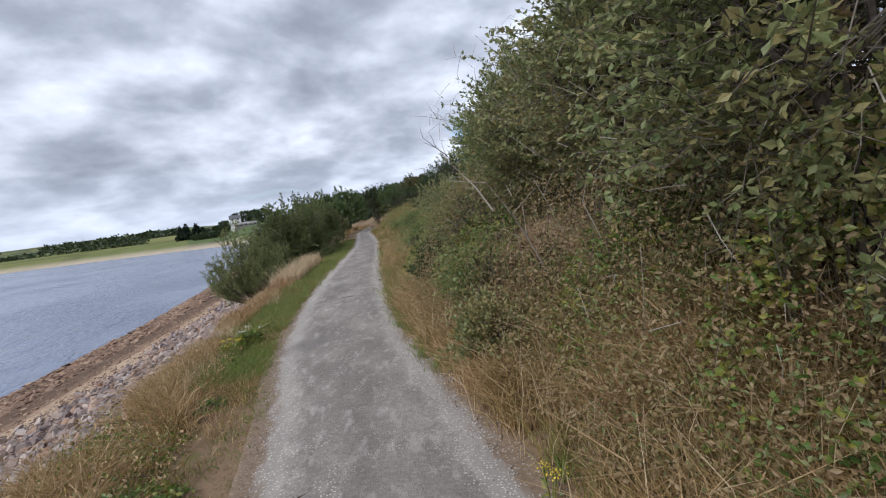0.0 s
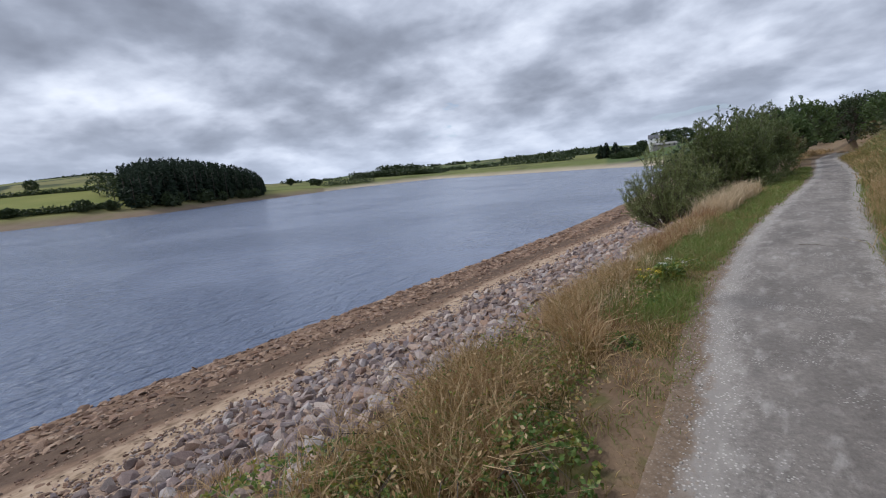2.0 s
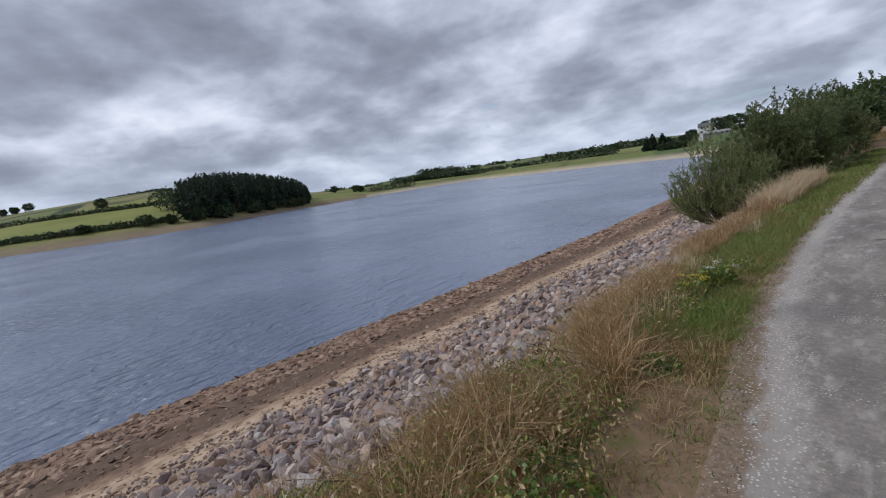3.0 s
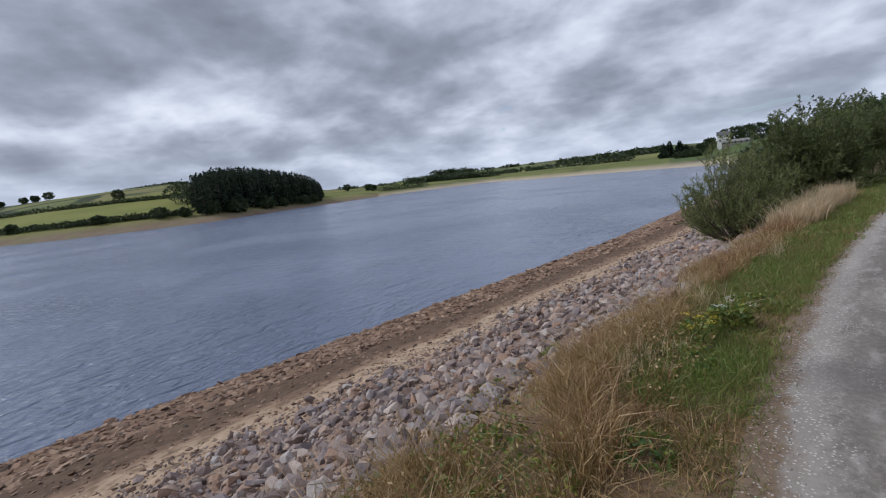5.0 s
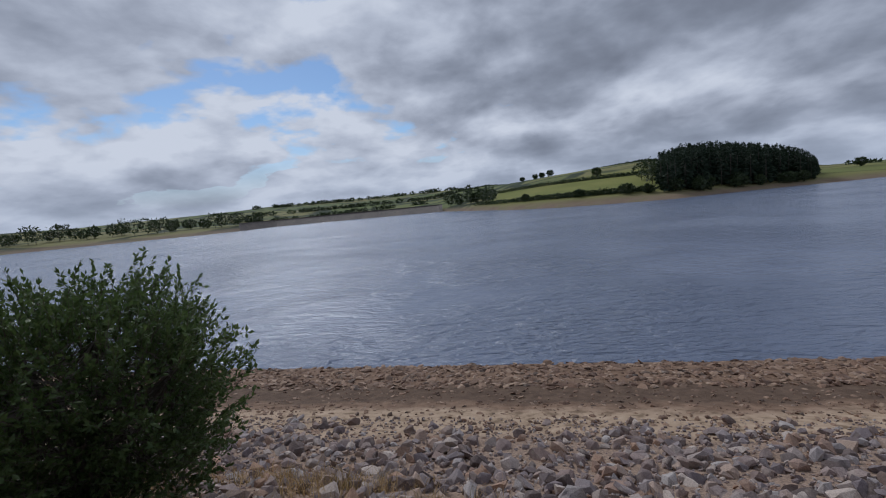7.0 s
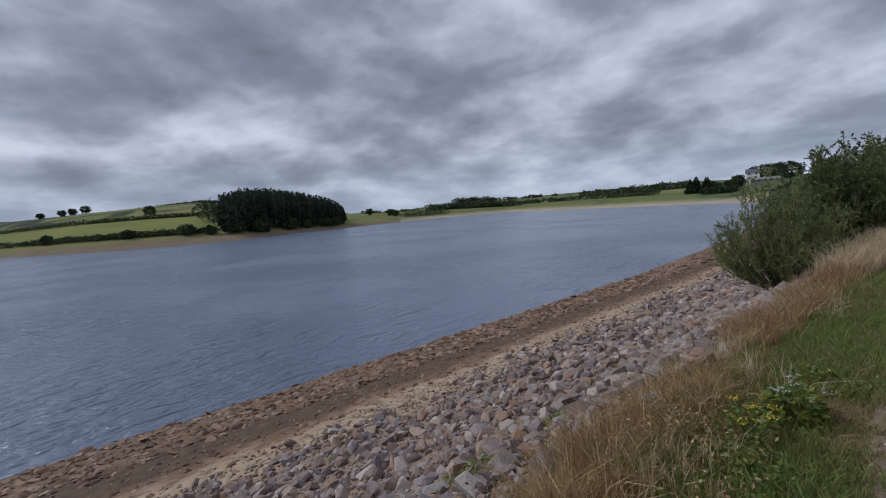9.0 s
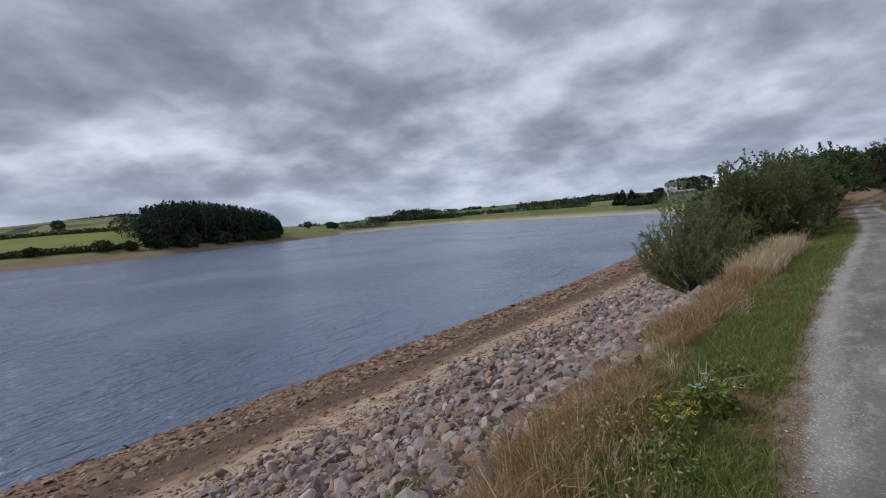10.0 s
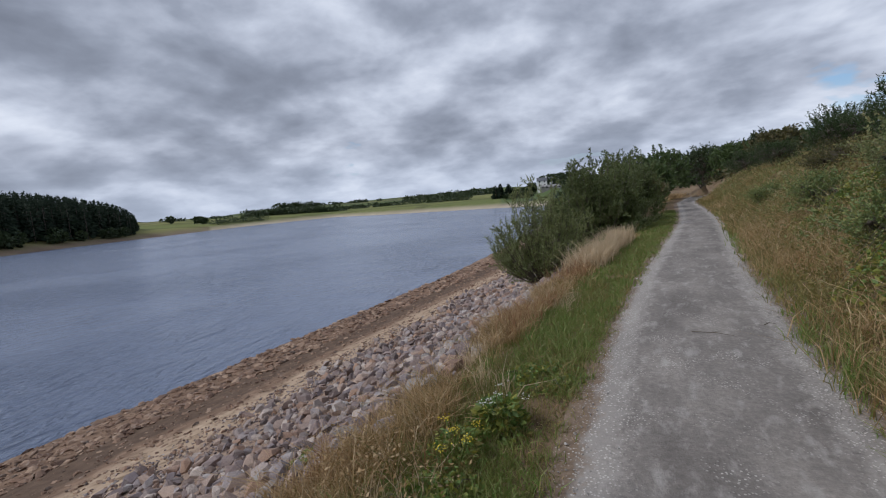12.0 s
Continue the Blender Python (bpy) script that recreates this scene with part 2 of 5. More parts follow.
def path_material():
    """Trodden gravel: dark and fine where feet go, loose pale chips along the edges, then bare soil."""
    m, t, b = material("gravel_path")
    p = pos(t)
    along = nd(t, "ShaderNodeMapping")
    along.inputs["Scale"].default_value = (1.0, 0.4, 1.0)
    t.links.new(p, along.inputs[0])
    worn, grit, speck = noise_tex(t, along.outputs[0], 1.8, 5.0), noise_tex(t, p, 26.0, 6.0, 0.7), noise_tex(t, p, 95.0, 3.0)
    blot = noise_tex(t, along.outputs[0], 8.0, 5.0, 0.62)
    col = ramp(t, worn, [(0.32, (0.155, 0.136, 0.122)), (0.50, (0.215, 0.191, 0.172)), (0.68, (0.29, 0.259, 0.232))])
    col = mix(t, 1.0, col, ramp(t, grit, [(0.3, g(0.70)), (0.55, g(1.0)), (0.72, g(1.32))]), "MULTIPLY")
    col = mix(t, ramp(t, blot, [(0.54, g(0)), (0.70, g(0.55))]), col, (0.44, 0.41, 0.38))
    att = t.nodes.new("ShaderNodeAttribute")
    att.attribute_name = "edge"
    sp = t.nodes.new("ShaderNodeSeparateColor")
    t.links.new(att.outputs["Color"], sp.inputs[0])
    ragged = math_node(t, "ADD", math_node(t, "MULTIPLY", math_node(t, "SUBTRACT", blot, 0.5), 0.40), math_node(t, "MULTIPLY", math_node(t, "SUBTRACT", grit, 0.5), 0.22))
    e = math_node(t, "ADD", sp.outputs[0], ragged)
    vor = nd(t, "ShaderNodeTexVoronoi", Scale=38.0, Randomness=1.0)
    t.links.new(p, vor.inputs["Vector"])
    chip = ramp(t, vor.outputs["Distance"], [(0.20, g(1)), (0.32, g(0))])
    fringe = math_node(t, "MULTIPLY", ramp(t, e, [(0.26, g(0)), (0.42, g(1))]), ramp(t, e, [(0.56, g(1)), (0.70, g(0.25))]))
    some = ramp(t, noise_tex(t, p, 2.2, 3.0), [(0.50, g(0)), (0.64, g(0.8))])
    col = mix(t, math_node(t, "MULTIPLY", fringe, 0.45), col, (0.42, 0.385, 0.35))
    soil = ramp(t, grit, [(0.3, (0.12, 0.082, 0.052)), (0.7, (0.25, 0.18, 0.125))])
    col = mix(t, ramp(t, e, [(0.53, g(0)), (0.64, g(1))]), col, soil)
    col = mix(t, math_node(t, "MULTIPLY", chip, math_node(t, "MAXIMUM", math_node(t, "MULTIPLY", fringe, 0.85), some)), col, (0.58, 0.54, 0.50))
    # one darker round patch with a gritty edge
    dark_patch = nd(t, "ShaderNodeMapping")
    dark_patch.inputs["Location"].default_value = (0.40, -7.2, 0)
    t.links.new(p, dark_patch.inputs[0])
    ln = nd(t, "ShaderNodeVectorMath")
    ln.operation = "LENGTH"
    t.links.new(dark_patch.outputs[0], ln.inputs[0])
    dd = math_node(t, "ADD", ln.outputs["Value"], math_node(t, "MULTIPLY", grit, 0.35))
    col = mix(t, ramp(t, dd, [(0.30, g(0.55)), (0.62, g(0))]), col, (0.12, 0.11, 0.105))
    t.links.new(col, b.inputs["Base Color"])
    b.inputs["Roughness"].default_value = 0.9
    h = math_node(t, "ADD", math_node(t, "ADD", grit, math_node(t, "MULTIPLY", speck, 0.4)), math_node(t, "MULTIPLY", chip, 0.25))
    bump(t, b, h, 0.6, 0.014)
    return m


M_PATH = path_material()


def ground_material():
    """One ground: turf by the path, then stony slope, pale sand, brown mud; fields and banks beyond the lake."""
    m, t, b = material("ground")
    p = pos(t)
    sep = t.nodes.new("ShaderNodeSeparateXYZ")
    t.links.new(p, sep.inputs[0])
    wob = noise_tex(t, p, 0.5, 5.0, 0.6)
    x = math_node(t, "ADD", sep.outputs[0], math_node(t, "MULTIPLY", math_node(t, "SUBTRACT", wob, 0.5), 2.2))
    fine, midn = noise_tex(t, p, 22.0, 6.0, 0.65), noise_tex(t, p, 3.0, 5.0)
    turf = ramp(t, midn, [(0.35, (0.15, 0.10, 0.06)), (0.52, (0.22, 0.15, 0.095)), (0.66, (0.13, 0.12, 0.045))])
    rubble = ramp(t, fine, [(0.35, (0.15, 0.105, 0.08)), (0.65, (0.40, 0.29, 0.215))])
    sand = ramp(t, midn, [(0.34, (0.20, 0.14, 0.09)), (0.46, (0.37, 0.27, 0.185)), (0.7, (0.47, 0.355, 0.255))])
    mud = ramp(t, midn, [(0.3, (0.085, 0.055, 0.038)), (0.7, (0.155, 0.105, 0.073))])
    shore = ramp(t, midn, [(0.3, (0.13, 0.08, 0.052)), (0.7, (0.27, 0.18, 0.122))])

    def band(edge, soft, a, c):
        f = math_node(t, "MULTIPLY", math_node(t, "SUBTRACT", edge, x), 1.0 / soft, True)
        return mix(t, f, a, c)
    near = band(-2.7, 0.8, turf, rubble)
    near = band(-8.5, 0.6, near, sand)
    near = band(-10.9, 0.7, near, shore)
    near = band(-11.9, 0.5, near, mud)
    near = band(-13.9, 0.6, near, shore)
    # beyond the lake
    att = t.nodes.new("ShaderNodeAttribute")
    att.attribute_name = "cover"
    a = t.nodes.new("ShaderNodeSeparateColor")
    t.links.new(att.outputs["Color"], a.inputs[0])
    v1 = nd(t, "ShaderNodeTexVoronoi", Scale=0.011, Randomness=0.9)
    t.links.new(p, v1.inputs["Vector"])
    patch = ramp(t, v1.outputs["Color"], [(0.15, (0.085, 0.12, 0.038)), (0.4, (0.13, 0.155, 0.05)), (0.6, (0.20, 0.185, 0.075)), (0.85, (0.10, 0.13, 0.042))])
    v2 = nd(t, "ShaderNodeTexVoronoi", Scale=0.011, Randomness=0.9)
    v2.feature = "DISTANCE_TO_EDGE"
    t.links.new(p, v2.inputs["Vector"])
    wobf = noise_tex(t, p, 0.05, 4.0)
    hedge = ramp(t, math_node(t, "ADD", v2.outputs["Distance"], math_node(t, "MULTIPLY", math_node(t, "SUBTRACT", wobf, 0.5), 0.08)), [(0.035, g(1)), (0.06, g(0))])
    far = mix(t, hedge, patch, (0.028, 0.042, 0.02))
    far = mix(t, ramp(t, noise_tex(t, p, 0.02, 5.0), [(0.55, g(0)), (0.63, g(0.85))]), far, (0.04, 0.058, 0.026))
    meadow = ramp(t, noise_tex(t, p, 0.045, 5.0), [(0.3, (0.15, 0.17, 0.038)), (0.7, (0.215, 0.215, 0.058))])
    far = mix(t, a.outputs[1], far, meadow)
    beach = ramp(t, noise_tex(t, p, 0.09, 5.0), [(0.35, (0.165, 0.115, 0.082)), (0.52, (0.205, 0.155, 0.108)), (0.68, (0.165, 0.145, 0.075))])
    far = mix(t, a.outputs[0], far, beach)
    dune = ramp(t, noise_tex(t, p, 0.05, 4.0), [(0.3, (0.36, 0.30, 0.22)), (0.7, (0.46, 0.39, 0.30))])
    far = mix(t, a.outputs[2], far, dune)
    isfar = math_node(t, "SUBTRACT", 1.0, att.outputs["Alpha"])
    t.links.new(mix(t, isfar, near, far), b.inputs["Base Color"])
    b.inputs["Roughness"].default_value = 0.95
    b.inputs["Specular IOR Level"].default_value = 0.2
    bump(t, b, fine, 0.6, 0.03)
    return m


M_GROUND = ground_material()


def water_material():
    m, t, b = material("lake_water")
    p = pos(t)
    mp = nd(t, "ShaderNodeMapping")
    mp.inputs["Rotation"].default_value = (0, 0, radians(28))
    mp.inputs["Scale"].default_value = (1.0, 0.42, 1.0)
    t.links.new(p, mp.inputs[0])
    w1 = noise_tex(t, mp.outputs[0], 1.25, 3.0, 0.45, 0.8)
    w2 = noise_tex(t, mp.outputs[0], 5.0, 3.0, 0.5, 0.3)
    gust = ramp(t, noise_tex(t, p, 0.055, 3.0), [(0.40, g(0.25)), (0.60, g(1.0))])
    h = math_node(t, "MULTIPLY", math_node(t, "ADD", w1, math_node(t, "MULTIPLY", w2, 0.5)), gust)
    b.inputs["Base Color"].default_value = (0.165, 0.198, 0.28, 1)
    b.inputs["Roughness"].default_value = 0.23
    b.inputs["IOR"].default_value = 1.333
    bump(t, b, h, 1.0, 0.60)
    return m


M_WATER = water_material()


# ---- mesh tools ----
rng = np.random.default_rng(7)


def mesh_from(name, verts, faces, mats, smooth=False, index=None):
    """A mesh from arrays: verts (n, 3) and faces (m, k), all faces with k corners."""
    verts, faces = np.asarray(verts, np.float32), np.asarray(faces, np.int32)
    me = bpy.data.meshes.new(name)
    n, k = faces.shape
    me.vertices.add(len(verts))
    me.vertices.foreach_set("co", verts.ravel())
    me.loops.add(n * k)
    me.loops.foreach_set("vertex_index", faces.ravel())
    me.polygons.add(n)
    me.polygons.foreach_set("loop_start", np.arange(0, n * k, k, dtype=np.int32))
    for m in mats:
        me.materials.append(m)
    if index is not None:
        me.polygons.foreach_set("material_index", np.asarray(index, np.int32))
    me.polygons.foreach_set("use_smooth", np.full(n, smooth))
    me.update(calc_edges=True)
    return me


def put(name, me, parent=None, label="", category="", group="", kind=""):
    ob = new(name, me)
    if parent is not None:
        ob.parent = parent
    return tagged(ob, label, category, group, kind)


def empty(name, place, label, category, group="", kind=""):
    ob = new(name)
    ob.location = place
    return tagged(ob, label, category, group, kind)


def unit(v):
    return v / np.maximum(np.linalg.norm(v, axis=-1, keepdims=True), 1e-9)


def rand_dirs(n):
    return unit(rng.normal(size=(n, 3)))


def blades(base, tip, width, bend):
    """Grass blades: base and tip (n, 3), width (n,), bend (n, 3) the offset of the middle. Three triangles each."""
    n = len(base)
    side = unit(np.cross(tip - base, rand_dirs(n))) * (width[:, None] * 0.5)
    mid = (base + tip) * 0.5 + bend
    v = np.stack([base - side, base + side, mid - side * 0.8, mid + side * 0.8, tip], 1).reshape(-1, 3)
    f = np.array([[0, 1, 3], [0, 3, 2], [2, 3, 4]])
    return v, (f[None] + (np.arange(n) * 5)[:, None, None]).reshape(-1, 3)


def leaves(base, way, length, width):
    """Leaves: a folded lozenge of two triangles each."""
    n = len(base)
    side = unit(np.cross(way, rand_dirs(n)))
    nor = np.cross(side, way)
    mid = base + way * (length * 0.45)[:, None] + nor * (length * 0.06)[:, None]
    v = np.stack([base, mid - side * (width * 0.5)[:, None], base + way * length[:, None], mid + side * (width * 0.5)[:, None]], 1).reshape(-1, 3)
    f = np.array([[0, 1, 2], [0, 2, 3]])
    return v, (f[None] + (np.arange(n) * 4)[:, None, None]).reshape(-1, 3)


def tubes(a, b, ra, rb, sides=5):
    """Tapered round limbs from a to b (n, 3)."""
    n = len(a)
    d = unit(b - a)
    s = unit(np.cross(d, np.tile([0.31, 0.23, 0.92], (n, 1))))
    q = np.cross(d, s)
    ang = np.arange(sides) * 2 * np.pi / sides
    ring = s[:, None] * np.cos(ang)[None, :, None] + q[:, None] * np.sin(ang)[None, :, None]
    v = np.concatenate([a[:, None] + ring * ra[:, None, None], b[:, None] + ring * rb[:, None, None]], 1).reshape(-1, 3)
    i = np.arange(sides)
    j = (i + 1) % sides
    f = np.concatenate([np.stack([i, j, j + sides], 1), np.stack([i, j + sides, i + sides], 1)])
    return v, (f[None] + (np.arange(n) * 2 * sides)[:, None, None]).reshape(-1, 3)


def join(parts):
    vs, fs, o = [], [], 0
    for v, f in parts:
        vs.append(v)
        fs.append(f + o)
        o += len(v)
    return np.concatenate(vs), np.concatenate(fs)


# ---- the lie of the land ----
WATER = -4.5
SHORE = [(-25.0, 60.0), (5.0, 120.0), (12.0, 205.0), (15.0, 208.0), (27.3, 262.0), (35.0, 305.0), (41.0, 380.0), (48.0, 345.0), (52.5, 320.0), (60.0, 262.0), (67.0, 232.0),
         (74.0, 198.0), (80.0, 199.0), (87.0, 208.0), (93.0, 240.0), (98.0, 320.0), (102.0, 420.0), (122.0, 490.0), (126.0, 430.0), (130.0, 410.0), (136.0, 440.0), (150.0, 470.0), (180.0, 520.0)]
# azimuth, distance of the crest, elevation seen from the path
CREST = [(-180.0, 200.0, 4.0), (-60.0, 160.0, 4.5), (-12.0, 190.0, 3.0), (-4.0, 210.0, 2.3), (3.0, 230.0, 1.7), (9.0, 330.0, 0.9), (14.0, 400.0, 0.7), (20.0, 1400.0, 1.05),
         (33.0, 1500.0, 0.85), (44.0, 900.0, 0.70), (49.0, 760.0, 0.68), (54.0, 620.0, 0.30), (61.0, 600.0, 0.35), (64.0, 560.0, 0.9), (70.0, 460.0, 2.3), (77.5, 430.0, 2.85), (83.0, 440.0, 2.6),
         (88.0, 450.0, 2.25), (93.0, 500.0, 1.85), (98.0, 700.0, 1.75), (102.0, 1000.0, 1.78), (112.0, 1100.0, 1.72), (122.0, 1150.0, 1.72), (126.0, 1000.0, 1.5), (141.0, 800.0, 1.1), (180.0, 800.0, 1.5)]
EYE = np.array([-0.3, 4.0, 1.65])
PROFILE = [(-60, -9.0), (-30, -6.8), (-16.9, -4.5), (-12.4, -3.82), (-9.5, -3.08), (-6.7, -2.27), (-4.4, -1.30), (-2.6, -0.32), (-1.9, -0.10), (-0.8, -0.02), (0.0, -0.03), (0.9, -0.01), (1.4, 0.12),
           (2.0, 0.55), (2.8, 1.15), (3.8, 1.75), (5.5, 2.3), (9.0, 3.0), (30.0, 6.0), (80.0, 9.0), (300.0, 12.0)]


def path_mid(y):
    return np.interp(y, [-14, 0, 2, 3.6, 5, 6.8, 10, 14, 20, 26, 34, 43, 52, 60], [1.6, 1.02, 0.75, 0.54, 0.41, 0.15, 0.05, 0.09, 0.38, 0.66, 0.62, 0.45, 1.2, 2.6])


def path_half(y):
    return np.interp(y, [-14, 3.5, 6.8, 10, 20, 30, 43, 60], [0.73, 0.73, 0.75, 0.80, 0.70, 0.60, 0.5, 0.5])


def near_height(x, y):
    # the slope runs with the shore, the bank with the path
    shift = np.interp(y, [-60, 35, 60, 120, 200], [0, 0, -1.8, -10, -26])
    left = np.interp(x - shift * np.clip((-2 - x) / 12, 0, 1), *zip(*PROFILE))
    w = x - path_mid(y)
    lumps = np.clip((w - 1.3) / 1.5, 0, 1) * np.clip((60 - w) / 20, 0, 1) * (0.16 * np.sin(x * 1.9 + 0.8 * np.sin(y * 0.9)) * np.sin(y * 1.45 + x * 0.4) + 0.10 * np.sin(y * 3.1 + x * 2.2))
    right = np.interp(w, *zip(*PROFILE)) + lumps
    return np.where(x < path_mid(y), left, right)


def far_height(x, y):
    dx, dy = x - EYE[0], y - EYE[1]
    az, r = np.degrees(np.arctan2(-dx, dy)), np.hypot(dx, dy)
    rs = np.interp(az, *zip(*SHORE))
    ca, cr, ce = zip(*CREST)
    R, el = np.interp(az, ca, cr), np.interp(az, ca, ce)
    top = EYE[2] + R * np.tan(np.radians(el))
    s = np.clip((r - rs) / np.maximum(R - rs, 1), 0, 1)
    beach = WATER + np.clip((r - rs) * 0.11, -3.0, 2.6)
    hill = (top - WATER - 2.6) * (0.75 * s + 0.25 * s * s * (3 - 2 * s))
    roll = np.where(s > 0, np.sin(x * 0.013 + y * 0.007) * np.sin(y * 0.017) * 1.5 * np.clip((r - rs) / 150, 0, 1) * (1 - s), 0)
    z = np.where(r > rs, beach + np.where(r > rs + 20, hill, hill), beach) + roll
    return np.where(az < -25, -50.0, z), r - rs, az, r


def height(x, y):
    x, y = np.asarray(x, float), np.asarray(y, float)
    return np.maximum(near_height(x, y), far_height(x, y)[0])


def build_ground():
    az = np.radians(np.concatenate([np.arange(-42, 152, 0.42), np.arange(152, 318, 1.6)]))
    n_r = 330
    rad = 0.25 * (5000 / 0.25) ** (np.arange(n_r) / (n_r - 1))
    rad[0] = 0.0
    A, R = np.meshgrid(az, rad, indexing="ij")
    X, Y = EYE[0] - np.sin(A) * R, EYE[1] + np.cos(A) * R
    Z = height(X, Y)
    lump = np.sin(X * 3.1 + 1.3 * np.sin(Y * 2.3)) * np.sin(Y * 2.7 + X) * 0.02
    off = np.abs(X - path_mid(Y)) - path_half(Y)
    Z = Z + lump * (R < 60) * np.clip((off - 0.15) / 0.4, 0, 1)
    near = off < 0.16
    Z = np.where(near & (Y < 58) & (Y > -13), Z - 0.05, Z)
    far, d, azd, rr = far_height(X, Y)
    is_far = (far > near_height(X, Y)) & (rr > 70)
    na, nr = A.shape
    idx = np.arange(na * nr).reshape(na, nr)
    a2 = np.roll(idx, -1, axis=0)
    f = np.stack([idx[:, :-1], idx[:, 1:], a2[:, 1:], a2[:, :-1]], -1).reshape(-1, 4)
    me = mesh_from("ground", np.stack([X, Y, Z], -1).reshape(-1, 3), f, [M_GROUND], True)
    beach = np.clip(1.4 - d / 16, 0, 1) * (azd > 55)
    dune = np.clip(1.3 - d / 15, 0, 1) * (azd <= 55)
    meadow = np.clip((azd - 64) / 3, 0, 1) * np.clip((97 - azd) / 3, 0, 1) * np.clip((150 - d) / 20, 0, 1) + ((azd > 20) & (azd < 64) & (d < 230)) * 0.5
    col = np.stack([beach, np.clip(meadow, 0, 1), dune, np.where(is_far, 0.0, 1.0)], -1).reshape(-1, 4).astype(np.float32)
    att = me.color_attributes.new("cover", "FLOAT_COLOR", "POINT")
    att.data.foreach_set("color", col.ravel())
    put("ground", me, label="grassy bank, stony slope and far green fields", category="ground", kind="structure")


build_ground()


def build_path():
    ys = np.arange(-13, 58, 0.12)
    us = np.linspace(-1, 1, 31)
    Y, U = np.meshgrid(ys, us, indexing="ij")
    half = path_half(Y) + 0.05
    X = path_mid(Y) + U * (half + 0.30)
    off = np.abs(X - path_mid(Y)) - half
    top = -0.012 + 0.03 * (1 - np.clip(np.abs(U), 0, 1) ** 2) + 0.006 * np.sin(X * 9) * np.sin(Y * 7)
    s = np.clip((off + 0.05) / 0.25, 0, 1)
    Z = top * (1 - s) + (height(X, Y) + 0.010) * s
    Z = np.where(np.abs(U) > 0.99, height(X, Y) - 0.05, Z)
    n, k = Y.shape
    idx = np.arange(n * k).reshape(n, k)
    f = np.stack([idx[:-1, :-1], idx[:-1, 1:], idx[1:, 1:], idx[1:, :-1]], -1).reshape(-1, 4)
    me = mesh_from("footpath", np.stack([X, Y, Z], -1).reshape(-1, 3), f, [M_PATH], True)
    att = me.color_attributes.new("edge", "FLOAT_COLOR", "POINT")
    e = np.clip(off + 0.56, 0, 1)
    att.data.foreach_set("color", np.stack([e, e, e, np.ones_like(e)], -1).astype(np.float32).ravel())
    put("footpath", me, label="pale grey compacted gravel footpath with worn edges", category="path", kind="structure")


build_path()


def build_water():
    bm = bmesh.new()
    s = 1400
    vs = [bm.verts.new(c) for c in ((-s, -s, WATER), (-10, -s, WATER), (-10, s, WATER), (-s, s, WATER))]
    bm.faces.new(vs)
    me = bpy.data.meshes.new("water")
    bm.to_mesh(me)
    me.materials.append(M_WATER)
    put("water", me, label="grey-blue reservoir water with light ripples", category="water", kind="structure")


build_water()


# ---- plants: tools ----
def twig_plant(base, radius, tall, n_twig, per_twig, leaf, width, lift=0.5, low=0.25, lump=0.35, twig=0.45, n_limb=9, limb=0.03, sparse=0.0):
    """Arrays of a shrub: limbs from the base, twigs over a lumpy crown, leaves along the twigs. Returns (limb mesh, leaf mesh)."""
    base = np.asarray(base, float)
    c = base + np.array([0, 0, tall * 0.52])
    d = rand_dirs(n_twig)
    d[:, 2] = np.where(d[:, 2] < -low, -d[:, 2], d[:, 2])
    ph = rng.uniform(0, 6.28, 6)
    swell = 1 + lump * (np.sin(d[:, 0] * 4 + ph[0]) * np.sin(d[:, 1] * 4 + ph[1]) + 0.6 * np.sin(d[:, 2] * 6 + ph[2]) * np.sin(d[:, 0] * 7 + ph[3]) + 0.4 * np.sin(d[:, 1] * 11 + ph[4]))
    reach = swell * rng.uniform(0.45, 1.0, n_twig) ** 0.55 * rng.uniform(0.93, 1.1, n_twig)
    tip = c + d * reach[:, None] * np.array([radius, radius, tall * 0.5])
    way = unit(d * np.array([1, 1, 0.7]) + np.array([0, 0, lift]) + rng.normal(size=(n_twig, 3)) * 0.25)
    ln = twig * rng.uniform(0.6, 1.2, n_twig)
    root = tip - way * ln[:, None]
    root[:, 2] = np.maximum(root[:, 2], base[2] + 0.08)
    limbs_to = c + rand_dirs(n_limb) * np.array([radius, radius, tall * 0.4]) * 0.6
    limbs_to[:, 2] = np.maximum(limbs_to[:, 2], base[2] + tall * 0.35)
    start = np.tile(base, (n_limb, 1)) + rng.normal(size=(n_limb, 3)) * np.array([0.06, 0.06, 0]) * radius
    start[:, 2] = base[2] - 0.1
    mid = start * 0.5 + limbs_to * 0.5 + np.array([0, 0, tall * 0.06])
    r0 = np.full(n_limb, limb)
    wood = [tubes(start, mid, r0, r0 * 0.7), tubes(mid, limbs_to, r0 * 0.7, r0 * 0.3)]
    near = limbs_to[rng.integers(0, n_limb, min(n_twig, 260))]
    pick_t = rng.permutation(n_twig)[:len(near)]
    wood.append(tubes(near, root[pick_t], np.full(len(near), limb * 0.28), np.full(len(near), limb * 0.12), 3))
    wood.append(tubes(root, tip, np.full(n_twig, limb * 0.13), np.full(n_twig, limb * 0.05), 3))
    s = rng.uniform(0.1, 1.0, (n_twig, per_twig, 1))
    at = (root[:, None] + (tip - root)[:, None] * s).reshape(-1, 3)
    w = unit(np.repeat(way, per_twig, 0) * 0.8 + rng.normal(size=(n_twig * per_twig, 3)) * 0.6)
    L = leaf * rng.uniform(0.6, 1.25, len(at))
    return join(wood), leaves(at, w, L, L * width)


